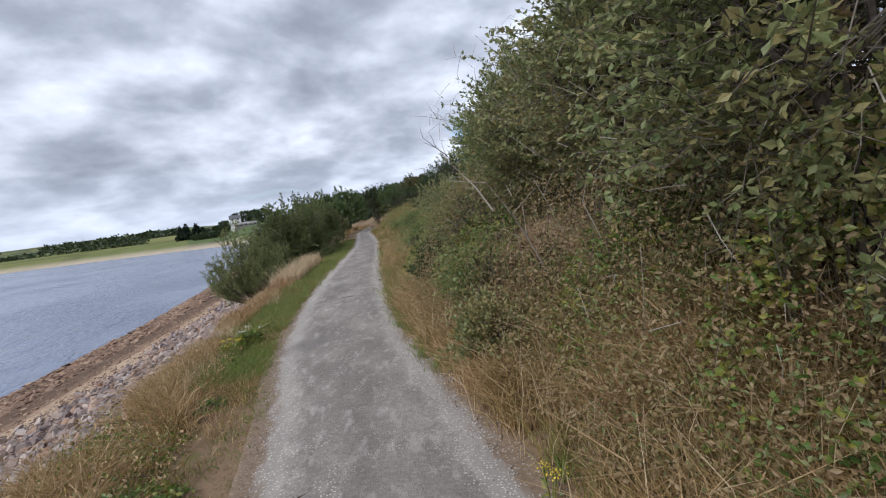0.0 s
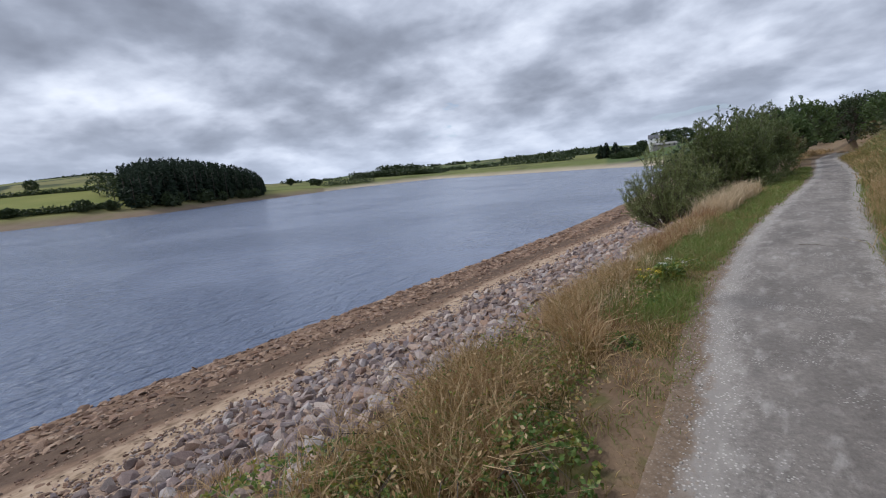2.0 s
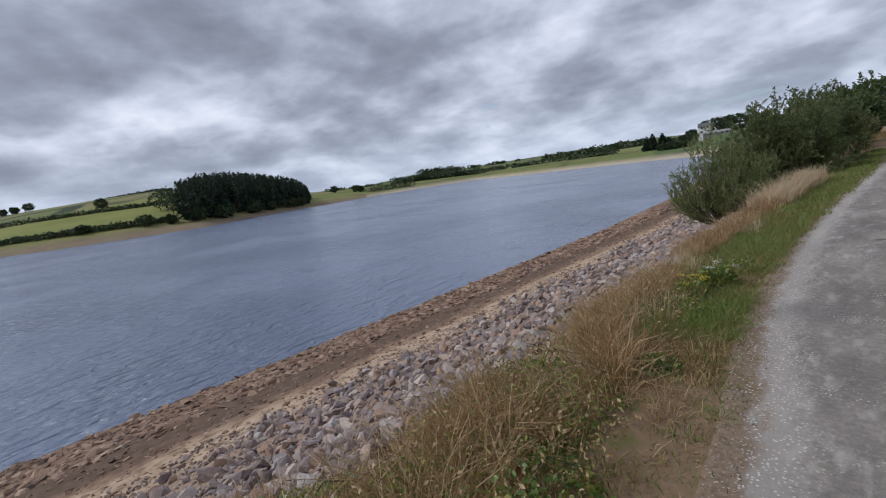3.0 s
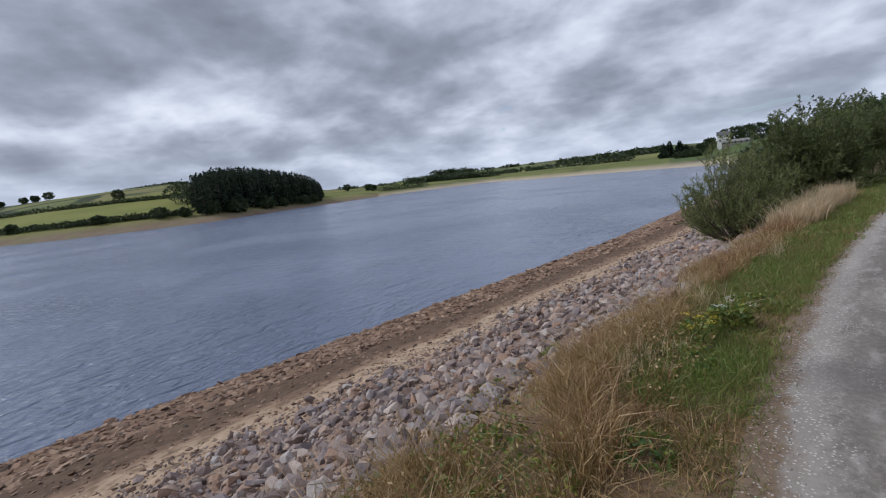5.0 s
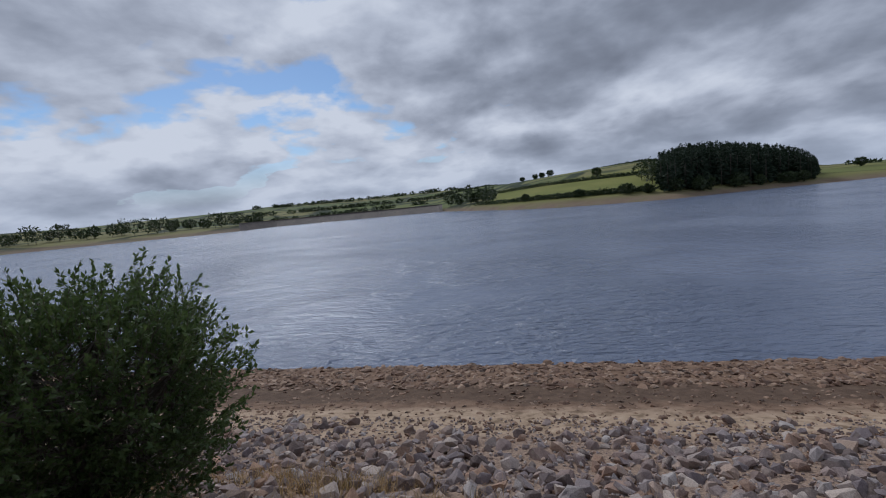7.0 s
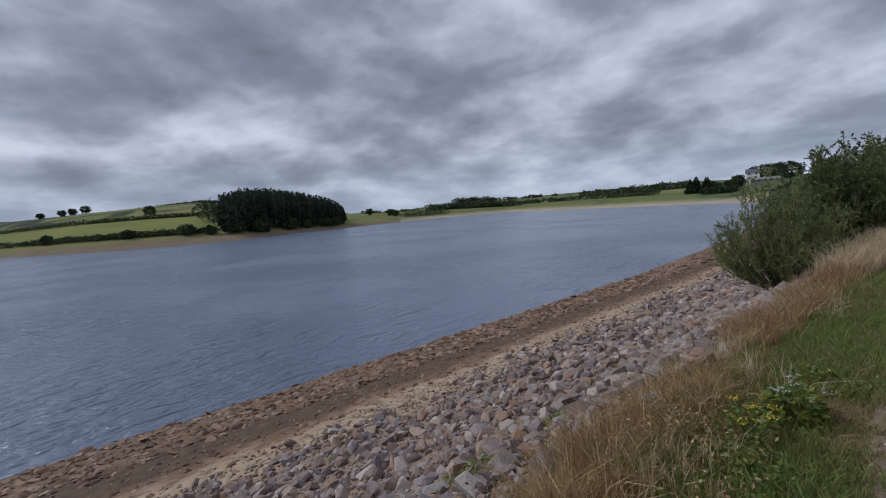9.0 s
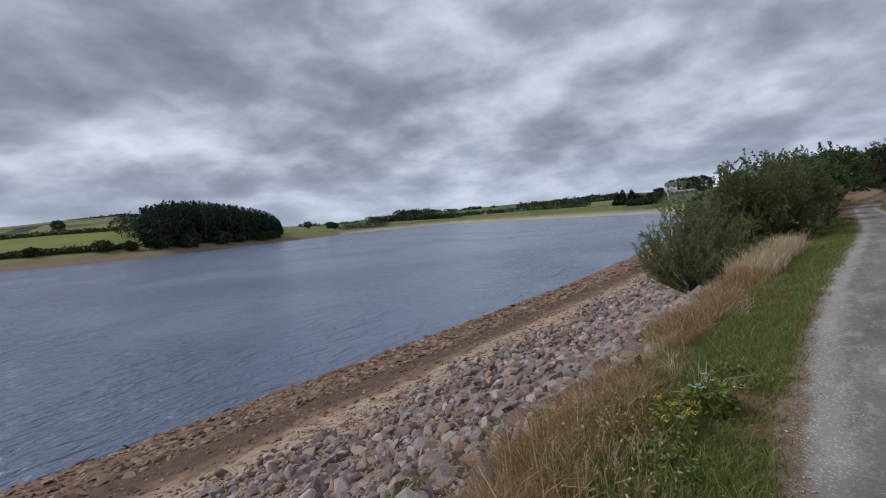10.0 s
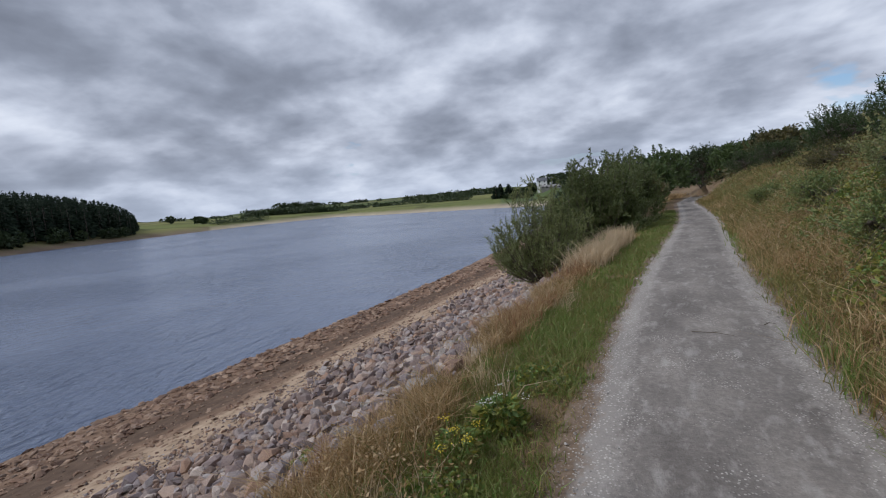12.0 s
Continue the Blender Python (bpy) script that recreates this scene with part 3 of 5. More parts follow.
def shrub(name, base, radius, tall, n_twig, per_twig, leaf, width, mat, label, category="shrub", bark=None, group="", **kw):
    wood, foliage = twig_plant((0, 0, 0), radius, tall, n_twig, per_twig, leaf, width, **kw)
    ob = empty(name, (base[0], base[1], height(base[0], base[1]) - 0.03), label, category, group)
    put("trunk", mesh_from("trunk", *wood, [bark or M_BARK]), ob)
    put("crown", mesh_from("crown", *foliage, [mat]), ob)
    return ob


def tufts(xy, per, tall, lean, width, spread=0.06):
    """Grass in tufts round the points xy (n, 2); tall, lean and width are (low, high)."""
    n = len(xy)
    cx = np.repeat(xy, per, 0) + rng.normal(size=(n * per, 2)) * spread
    z = height(cx[:, 0], cx[:, 1])
    base = np.column_stack([cx, z - 0.02])
    t_tall = np.repeat(rng.uniform(*tall, n), per) * rng.uniform(0.55, 1.1, n * per)
    drift = np.repeat(rng.normal(size=(n, 2)) * 0.18, per, 0) + rng.normal(size=(n * per, 2)) * 0.55
    out = drift * (rng.uniform(*lean, n * per) * t_tall)[:, None]
    tip = base + np.column_stack([out, t_tall])
    bend = np.column_stack([-out * 0.22, t_tall * 0.10])
    return blades(base, tip, rng.uniform(*width, n * per), bend)


def scatter(n, x0, x1, y0, y1, patch=None, follow=True):
    """Chance points; x is counted from the middle of the path where follow is set. patch: (scale, threshold) thins them into drifts."""
    y = rng.uniform(y0, y1, n)
    x = rng.uniform(x0, x1, n)
    if patch:
        k, lim = patch
        v = np.sin(x * 1.7 * k + 1.1) * np.sin(y * 1.3 * k + 0.4) + 0.6 * np.sin(x * 3.3 * k + y * 2.1 * k)
        keep = v + rng.normal(size=n) * 0.3 > lim
        x, y = x[keep], y[keep]
    if follow:
        x = x + path_mid(y)
    return np.column_stack([x, y])


def grass(name, mat, sets, label):
    me = mesh_from(name, *join(sets), [mat])
    return put(name, me, label=label, category="grass", kind="stuff")


# ---- the verge beside the slope ----
def verge():
    W, W2 = (0.004, 0.009), (0.010, 0.022)
    grass("dry_verge_grass", M_DRY, [
        tufts(scatter(1300, -2.75, -1.65, -2, 6.2, (1.5, -0.35)), 18, (0.12, 0.34), (0.5, 1.5), W),
        tufts(scatter(620, -2.75, -1.75, -2, 6.2, (1.5, 0.1)), 24, (0.30, 0.52), (0.5, 1.4), W),
        tufts(scatter(950, -2.7, -1.95, 6.2, 13.5, (1.4, -0.3)), 16, (0.14, 0.38), (0.5, 1.5), W),
        tufts(scatter(420, -1.15, -0.92, 0, 16), 9, (0.02, 0.07), (0.6, 1.6), W),
        tufts(scatter(320, 0.92, 1.12, 0, 16), 9, (0.03, 0.10), (0.6, 1.6), W),
        tufts(scatter(420, -1.7, -1.1, 2.0, 6.2, (1.3, -0.1)), 10, (0.04, 0.14), (0.6, 1.6), W),
        tufts(scatter(620, -2.7, -1.8, 13, 30, (0.9, -0.4)), 12, (0.10, 0.32), (0.4, 1.2), (0.008, 0.016), 0.1),
        tufts(scatter(620, -5.9, -3.0, -1.5, 3.4, (1.2, 0.1), False), 14, (0.15, 0.4), (0.3, 1.0), W),
        tufts(scatter(110, -5.2, -2.9, 4, 14, follow=False), 12, (0.1, 0.3), (0.3, 1.0), W),
        tufts(scatter(500, -3.4, -1.6, 30, 60), 9, (0.3, 0.6), (0.3, 1.0), (0.02, 0.04), 0.15)],
        "dry straw-coloured grass along the top of the slope")
    grass("rusty_verge_grass", M_RUST, [
        tufts(scatter(420, -2.8, -1.6, 1.0, 7.5, (1.3, 0.2)), 14, (0.15, 0.40), (0.4, 1.2), W),
        tufts(scatter(150, -2.7, -1.9, 9.5, 15.5, (1.4, 0.0)), 12, (0.2, 0.48), (0.3, 0.9), (0.005, 0.010))],
        "rust-brown withered grass and dock on the verge")
    grass("olive_verge_grass", M_OLIVE, [
        tufts(scatter(1000, -2.6, -1.2, -2, 14, (1.0, 0.0)), 13, (0.08, 0.28), (0.5, 1.3), W),
        tufts(scatter(1700, -2.3, -1.0, 5.6, 13), 12, (0.03, 0.12), (0.5, 1.4), W),
        tufts(scatter(500, -1.75, -0.95, 10, 30), 12, (0.05, 0.14), (0.4, 1.0), W2)],
        "half-dried olive green grass on the verge")
    grass("green_verge_grass", M_GREEN, [
        tufts(scatter(1900, -1.85, -1.0, 6.2, 13.5, (1.3, -0.9)), 16, (0.04, 0.14), (0.4, 1.1), W),
        tufts(scatter(900, -2.15, -1.0, 6.6, 12.5, (1.2, -0.2)), 14, (0.08, 0.20), (0.4, 1.0), W),
        tufts(scatter(1900, -1.9, -0.9, 13, 34), 12, (0.05, 0.15), (0.4, 1.0), W2, 0.09),
        tufts(scatter(240, -1.4, -0.88, 3.0, 6.2, (1.6, 0.2)), 10, (0.03, 0.09), (0.5, 1.3), W)],
        "short fresh green grass beside the gravel path")
    grass("blond_tall_grass", M_BLOND, [
        tufts(scatter(240, -2.6, -1.8, 15.0, 20.0), 17, (0.35, 0.70), (0.2, 0.7), (0.008, 0.016), 0.09),
        tufts(scatter(170, -2.6, -1.6, 6.5, 14, (1.1, 0.1)), 13, (0.16, 0.40), (0.3, 1.0), W),
        tufts(scatter(80, -2.6, -1.7, 25, 40), 12, (0.5, 0.9), (0.15, 0.5), (0.02, 0.035), 0.12)],
        "tall pale blond grass standing beside the willow")


verge()


# ---- the bank above the path ----
def bank():
    W, W2 = (0.005, 0.011), (0.012, 0.026)
    grass("dry_bank_grass", M_DRY, [
        tufts(scatter(2400, 1.0, 2.5, -1, 4.6, (1.7, -0.5)), 17, (0.12, 0.42), (0.5, 1.6), W),
        tufts(scatter(260, 1.1, 2.4, -1, 4.6, (1.7, 0.2)), 18, (0.4, 0.7), (0.5, 1.5), W),
        tufts(scatter(1300, 1.0, 2.0, 4.6, 9), 15, (0.18, 0.45), (0.4, 1.3), W),
        tufts(scatter(2000, 1.0, 4.2, 8, 21, (0.6, -0.35)), 13, (0.18, 0.48), (0.4, 1.3), (0.005, 0.011), 0.1),
        tufts(scatter(1100, 0.9, 6.0, 20, 46, (0.5, -0.2)), 10, (0.25, 0.55), (0.5, 1.4), (0.016, 0.035), 0.15)],
        "tall dry brown grass on the bank")
    grass("olive_bank_grass", M_OLIVE, [
        tufts(scatter(700, 0.95, 2.4, -1, 8, (0.8, 0.0)), 14, (0.15, 0.45), (0.4, 1.2), W),
        tufts(scatter(2500, 0.95, 4.4, 8, 20, (0.7, -0.6)), 12, (0.10, 0.34), (0.4, 1.3), (0.005, 0.011), 0.1),
        tufts(scatter(2300, 0.85, 7.0, 20, 46), 10, (0.2, 0.5), (0.5, 1.4), (0.016, 0.035), 0.15)],
        "yellow-green grass and stalks on the bank")
    grass("green_bank_grass", M_GREEN, [
        tufts(scatter(330, 0.86, 1.25, 5.2, 11.5, (1.1, -0.3)), 14, (0.08, 0.26), (0.5, 1.2), W),
        tufts(scatter(150, 0.8, 1.15, 11.5, 30), 12, (0.08, 0.22), (0.4, 1.0), W2, 0.08),
        tufts(scatter(70, 1.0, 1.5, 2.0, 5.0, (1.4, 0.3)), 13, (0.10, 0.25), (0.5, 1.2), W)],
        "green grass fringe at the foot of the bank")
    grass("blond_bank_stems", M_BLOND, [
        tufts(scatter(190, 1.1, 2.4, 0, 7), 6, (0.4, 0.85), (0.3, 1.0), (0.003, 0.006), 0.12),
        tufts(scatter(170, 1.2, 4.5, 8, 24), 6, (0.35, 0.7), (0.3, 1.0), (0.004, 0.009), 0.12)],
        "pale dead stems leaning over the bank")

    # broad herbs and small brambles through the grass
    for name, mat, n, x0, x1, y0, y1, hi, leaf, label in (
            ("bank_herbs", M_HEDGE, 60000, 1.25, 3.6, 0.5, 10, 0.85, 0.036, "tangle of withering herbs and leaves on the bank"),
            ("bank_bracken", M_OLIVE, 110000, 1.1, 5.2, 3.5, 26, 0.6, 0.045, "yellowing bracken and herbs on the bank"),
            ("verge_herbs", M_DRY, 13000, -2.75, -1.4, -1.5, 7.5, 0.40, 0.034, "withering herbs mixed into the verge grass"),
            ("verge_weeds", M_BRAMBLE, 3200, -2.6, -1.45, 1.5, 6.5, 0.36, 0.032, "small green leaves growing through the verge grass"),
            ("hedge_foot_tangle", M_FERN, 95000, 1.05, 3.1, -0.5, 8.5, 1.4, 0.034, "withered brown bracken and stems below the hedge"),
            ("bank_undergrowth", M_THORN, 42000, 1.5, 6.5, 8, 44, 0.55, 0.065, "low green undergrowth on the bank")):
        q = scatter(n, x0, x1, y0, y1, (0.9, -0.35))
        k = len(q)
        p = np.column_stack([q, height(q[:, 0], q[:, 1]) + hi * rng.uniform(0.05, 1, k) ** 1.3 * np.clip((np.abs(q[:, 0] - path_mid(q[:, 1])) - 0.9) / 0.8, 0.25, 1)])
        L = leaf * rng.uniform(0.5, 1.3, k)
        put(name, mesh_from(name, *leaves(p, unit(rng.normal(size=(k, 3)) + np.array([-0.3, 0, 0.1])), L, L * 0.5), [mat]), label=label, category="undergrowth", kind="stuff")


bank()


# ---- shrubs ----
def osier(name, base, radius, tall, stems, twigs, per, leaf, width, mat, label, group="", limb=0.02, twig=0.5, fan=72):
    """A many-stemmed willow: stems fan out from the foot and turn upward, with leafy side shoots."""
    ob = empty(name, (base[0], base[1], float(height(base[0], base[1])) - 0.03), label, "bush", group)
    th, az = radians(fan) * rng.uniform(0, 1, stems) ** 0.6, rng.uniform(0, 6.28, stems)
    k = rng.uniform(0.72, 1.12, stems)
    end = np.column_stack([np.sin(th) * np.cos(az) * radius * k, np.sin(th) * np.sin(az) * radius * k, tall * (0.22 + 0.78 * np.cos(th)) * k])
    bend = end * np.array([0.80, 0.80, 0.42])
    foot = end * np.array([0.10, 0.10, 0.0]) + np.array([0, 0, -0.1])

    def along(s, i):
        s = s[:, None]
        return foot[i] * (1 - s) ** 2 + bend[i] * 2 * s * (1 - s) + end[i] * s ** 2
    every = np.arange(stems)
    cuts = [along(np.full(stems, q), every) for q in (0, 0.25, 0.5, 0.75, 1.0)]
    r = limb * rng.uniform(0.6, 1.2, stems)
    wood = [tubes(cuts[q], cuts[q + 1], r * (1 - 0.23 * q), r * (0.77 - 0.23 * q + 0.02), 5) for q in range(4)]
    i = np.repeat(every, twigs)
    s = rng.uniform(0.18, 1.0, stems * twigs) ** 0.8
    root = along(s, i)
    tangent = unit((bend - foot)[i] * (1 - s)[:, None] + (end - bend)[i] * s[:, None])
    way = unit(tangent * 0.7 + np.array([0, 0, 0.40]) + rng.normal(size=(len(i), 3)) * 0.62)
    ln = twig * rng.uniform(0.5, 1.2, len(i)) * (1.15 - 0.45 * s)
    tip = root + way * ln[:, None]
    wood.append(tubes(root, tip, np.full(len(i), limb * 0.16), np.full(len(i), limb * 0.06), 3))
    q = rng.uniform(0.05, 1.0, (len(i), per, 1))
    at = (root[:, None] + (tip - root)[:, None] * q).reshape(-1, 3)
    w = unit(np.repeat(way, per, 0) * 0.9 + rng.normal(size=(len(at), 3)) * 0.5)
    L = leaf * rng.uniform(0.6, 1.25, len(at))
    put("trunk", mesh_from("trunk", *join(wood), [M_BARK]), ob)
    put("crown", mesh_from("crown", *leaves(at, w, L, L * width), [mat]), ob)
    return ob


osier("willow_bush", (-3.4, 17.1), 1.4, 2.6, 125, 20, 17, 0.075, 0.24, M_WILLOW, "bushy grey-green willow with thin upright twigs", limb=0.02, twig=0.40, fan=92)
for b_at, b_r, b_h in [((-3.0, 24.0), 1.9, 3.4), ((-2.9, 27.6), 2.0, 3.7), ((-2.3, 31.8), 1.6, 3.4)]:
    osier("waterside_bush", b_at, b_r, b_h, 150, 24, 16, 0.12, 0.28, M_SALLOW, "dense green sallow bush between path and lake", "bushes along the lake shore", limb=0.03, twig=0.5, fan=96)
for b_at, b_r, b_h, b_m in [((-1.9, 37.0), 1.3, 2.2, M_HEATH), ((-3.6, 40.0), 2.0, 4.0, M_THORN), ((-1.6, 44.5), 1.6, 3.4, M_SHRUB), ((-0.9, 51.0), 2.3, 4.6, M_SHRUB), ((-4.5, 50.0), 2.8, 5.6, M_FARLEAF),
                            ((4.8, 53.0), 2.2, 3.2, M_SHRUB), ((6.2, 44.0), 1.7, 2.4, M_HEATH), ((2.2, 60.0), 2.4, 4.4, M_FARLEAF), ((-3.0, 62.0), 2.8, 5.4, M_FARLEAF), ((7.5, 60.0), 2.6, 3.4, M_FARLEAF)]:
    shrub("scrub_bush", b_at, b_r, b_h, 420, 12, 0.24, 0.5, b_m, "dark scrub bush where the path bends away", "bush", group="bushes at the bend of the path", lift=0.6, low=0.6, lump=0.22, twig=0.8, n_limb=7, limb=0.05)

near_shrub = shrub("broadleaf_shrub", (-3.8, -0.2), 1.25, 2.4, 2000, 22, 0.062, 0.46, M_SHRUB, "dark green shrub with small oval leaves on the slope", "shrub", lift=0.6, low=1.0, lump=0.22, twig=0.5, n_limb=14, limb=0.026)

for b_at, b_r, b_h, b_m, b_l in [((3.8, 9.2), 1.3, 2.3, M_THORN, "tall hawthorn with green leaves on the bank"),
                                 ((3.55, 6.9), 1.4, 2.6, M_HEDGE, "overgrown hedge shrub with green and brown leaves"),
                                 ((3.5, 4.7), 1.45, 3.2, M_HEDGE, "overgrown hedge shrub with green and brown leaves"),
                                 ((3.15, 2.4), 1.45, 3.8, M_HEDGE, "overgrown hedge shrub with green and brown leaves"),
                                 ((3.5, 0.2), 1.5, 3.7, M_HEDGE, "overgrown hedge shrub with green and brown leaves"),
                                 ((5.2, 6.0), 1.7, 2.9, M_THORN, "tall hawthorn with green leaves on the bank"),
                                 ((5.0, 2.6), 1.8, 4.2, M_THORN, "tall hawthorn with green leaves on the bank")]:
    shrub("hedge_shrub", b_at, b_r, b_h, 2300, 20, 0.055, 0.55, b_m, b_l, "shrub", group="hedge on the bank", lift=0.35, low=0.9, lump=0.2, twig=0.5, n_limb=12, limb=0.03)


def bramble(at, r, tall, n, leaf, mat, label, name="bramble_patch", canes=14, cane_mat=None):
    """A low mound of leaves in threes on arching canes."""
    z0 = float(height(at[0], at[1]))
    ob = empty(name, (at[0], at[1], z0), label, "bramble", "brambles along the path")
    a = rng.uniform(0, 6.28, n)
    q = np.sqrt(rng.uniform(0, 1, n)) * r
    x, y = at[0] + np.cos(a) * q, at[1] + np.sin(a) * q
    top = tall * (1 - (q / r) ** 2 * 0.8) * (0.75 + 0.25 * np.sin(x * 5) * np.sin(y * 4))
    z = height(x, y) + top * rng.uniform(0.35, 1.05, n) ** 0.7
    p = np.column_stack([x, y, z])
    p3 = np.repeat(p, 3, 0)
    w = unit(rng.normal(size=(n * 3, 3)) * np.array([1, 1, 0.5]) + np.array([0, 0, 0.15]))
    L = leaf * rng.uniform(0.6, 1.25, n * 3)
    v, f = leaves(p3, w, L, L * 0.68)
    put("foliage", mesh_from("foliage", v - np.array([at[0], at[1], z0]), f, [mat]), ob)
    a2 = rng.uniform(0, 6.28, canes)
    root = np.column_stack([np.cos(a2) * r * 0.3, np.sin(a2) * r * 0.3, np.zeros(canes)])
    root[:, 2] = height(root[:, 0] + at[0], root[:, 1] + at[1]) - z0 - 0.03
    end = np.column_stack([np.cos(a2) * r * 0.95, np.sin(a2) * r * 0.95, np.zeros(canes)])
    end[:, 2] = height(end[:, 0] + at[0], end[:, 1] + at[1]) - z0 + tall * 0.4
    mid = (root + end) * 0.5 + np.array([0, 0, tall * 0.7])
    k = np.full(canes, 0.0035)
    put("cane", mesh_from("cane", *join([tubes(root, mid, k, k * 0.8, 4), tubes(mid, end, k * 0.8, k * 0.4, 4)]), [cane_mat or M_BARK]), ob, kind="stuff")
    return ob


for at, r, tall, n, leaf, mat, label in [
        ((-1.4, 3.45), 0.8, 0.34, 1000, 0.042, M_BRAMBLE, "low green bramble with toothed leaves on the verge"),
        ((-1.95, 4.7), 0.8, 0.30, 600, 0.04, M_BRAMBLE, "low green bramble with toothed leaves on the verge"),
        ((-2.3, 2.6), 0.9, 0.32, 750, 0.04, M_BRAMBLE, "low green bramble with toothed leaves on the verge"),
        ((2.35, 11.0), 1.1, 0.8, 1300, 0.07, M_BRAMBLE, "thick green bramble hanging over the bank"),
        ((3.2, 12.6), 1.4, 0.9, 1600, 0.075, M_BRAMBLE, "thick green bramble hanging over the bank"),
        ((3.0, 15.6), 1.2, 0.7, 1200, 0.08, M_BRAMBLE, "thick green bramble hanging over the bank"),
        ((2.2, 7.0), 0.7, 0.9, 900, 0.06, M_BRAMBLE, "thick green bramble hanging over the bank"),
        ((2.75, 3.9), 0.7, 1.5, 900, 0.048, M_BRAMBLE, "yellowing bramble climbing into the hedge"),
        ((2.8, 2.3), 0.7, 1.7, 1000, 0.046, M_BRAMBLE, "yellowing bramble climbing into the hedge"),
        ((2.3, 5.3), 0.6, 1.0, 700, 0.05, M_DEADLEAF, "withered brown bramble tangle below the hedge"),
        ((2.4, 1.2), 0.6, 1.0, 700, 0.05, M_DEADLEAF, "withered brown bramble tangle below the hedge")]:
    bramble(at, r, tall, n, leaf, mat, label)

for b_at, b_r, b_h in [((4.55, 18.4), 1.15, 2.0), ((5.6, 21.5), 1.3, 1.7), ((4.9, 25.5), 1.2, 1.5), ((6.3, 30.0), 1.6, 2.0), ((4.6, 34.5), 1.3, 1.6), ((7.8, 25.0), 1.8, 2.2), ((4.0, 40.0), 1.3, 1.7)]:
    shrub("gorse_bush", b_at, b_r, b_h, 420, 26, 0.075, 0.3, M_GORSE, "dark spiny gorse bush on top of the bank", "bush", group="gorse on the bank", lift=0.7, low=0.6, lump=0.25, twig=0.5, n_limb=8, limb=0.03)

for b_at, b_r, b_h, b_m, b_l in [((2.0, 6.1), 0.55, 1.0, M_THORN, "low leafy thorn bush on the bank"), ((2.45, 7.7), 0.8, 1.5, M_HEDGE, "low brown and green bush on the bank"), ((1.85, 8.6), 0.5, 0.9, M_GORSE, "small dark gorse bush on the bank"),
                                 ((2.7, 10.2), 0.85, 1.3, M_HEDGE, "low brown and green bush on the bank"), ((2.15, 12.3), 0.6, 0.9, M_THORN, "low leafy thorn bush on the bank"), ((3.1, 14.2), 0.9, 1.1, M_HEDGE, "low brown and green bush on the bank"),
                                 ((2.5, 16.8), 0.7, 0.9, M_THORN, "low leafy thorn bush on the bank"), ((3.6, 20.5), 0.9, 1.0, M_HEATH, "low brown and green bush on the bank"), ((2.6, 23.5), 0.8, 0.8, M_THORN, "low leafy thorn bush on the bank"),
                                 ((1.75, 4.9), 0.45, 0.8, M_HEDGE, "low brown and green bush on the bank"), ((2.3, 9.2), 0.6, 1.2, M_THORN, "low leafy thorn bush on the bank")]:
    shrub("bank_bush", b_at, b_r, b_h, 420, 18, 0.05, 0.5, b_m, b_l, "bush", group="low bushes on the bank", lift=0.4, low=0.9, lump=0.25, twig=0.35, n_limb=8, limb=0.014)


def dead_branch(name, at, to, label, mat):
    """A bare forked branch."""
    a, b = np.array(at, float), np.array(to, float)
    ob = empty(name, at, label, "branch")
    d = b - a
    L = np.linalg.norm(d)
    pts = [np.zeros(3), d * 0.35 + np.array([0, 0, 0.06 * L]), d * 0.7 + np.array([0.05 * L, 0, -0.03 * L]), d]
    s, e, r1, r2 = [], [], [], []
    for i in range(3):
        s.append(pts[i]); e.append(pts[i + 1]); r1.append(0.012 - 0.003 * i); r2.append(0.009 - 0.003 * i)
    for i in (1, 2, 2, 3):
        s.append(pts[i]); e.append(pts[i] + unit(d + rng.normal(size=3) * L * 0.7) * L * 0.3); r1.append(0.005); r2.append(0.002)
    put("wood", mesh_from("wood", *tubes(np.array(s), np.array(e), np.array(r1), np.array(r2), 6), [mat]), ob)
    return ob


dead_branch("bare_branch", (2.55, 9.0, 2.4), (1.95, 8.9, 3.0), "bare dark forked branch sticking out of the hawthorn", M_BARK)
dead_branch("bare_branch", (2.3, 4.6, 1.0), (1.75, 4.4, 1.9), "bleached dead branch leaning out of the hedge", M_DEADWOOD)
dead_branch("bare_branch", (2.2, 5.8, 1.6), (1.85, 6.4, 2.3), "bleached dead branch leaning out of the hedge", M_DEADWOOD)


def hedge_twigs():
    """Bare twigs and arching canes through the face of the hedge."""
    n = 420
    y = rng.uniform(0.4, 9.5, n)
    a = np.column_stack([rng.uniform(1.9, 2.9, n) + path_mid(y) * 0.3, y, rng.uniform(0.8, 3.6, n)])
    d = unit(rng.normal(size=(n, 3)) * np.array([0.5, 1, 0.9]) + np.array([-0.25, 0, 0.25]))
    L = rng.uniform(0.15, 0.5, n)
    m = a + d * (L * 0.55)[:, None]
    e = m + unit(d + rng.normal(size=(n, 3)) * 0.45 + np.array([0, 0, -0.3])) * (L * 0.5)[:, None]
    r = rng.uniform(0.0015, 0.004, n)
    put("hedge_twigs", mesh_from("hedge_twigs", *join([tubes(a, m, r, r * 0.8, 4), tubes(m, e, r * 0.8, r * 0.3, 4)]), [M_DEADWOOD]), label="bare grey twigs and canes in the hedge", category="twigs", kind="stuff")


hedge_twigs()


# ---- the far side of the lake ----
def polar(az, r):
    """A place by degrees left of +Y and metres from the path."""
    a = np.radians(np.asarray(az, float))
    return EYE[0] - np.sin(a) * r, EYE[1] + np.cos(a) * r


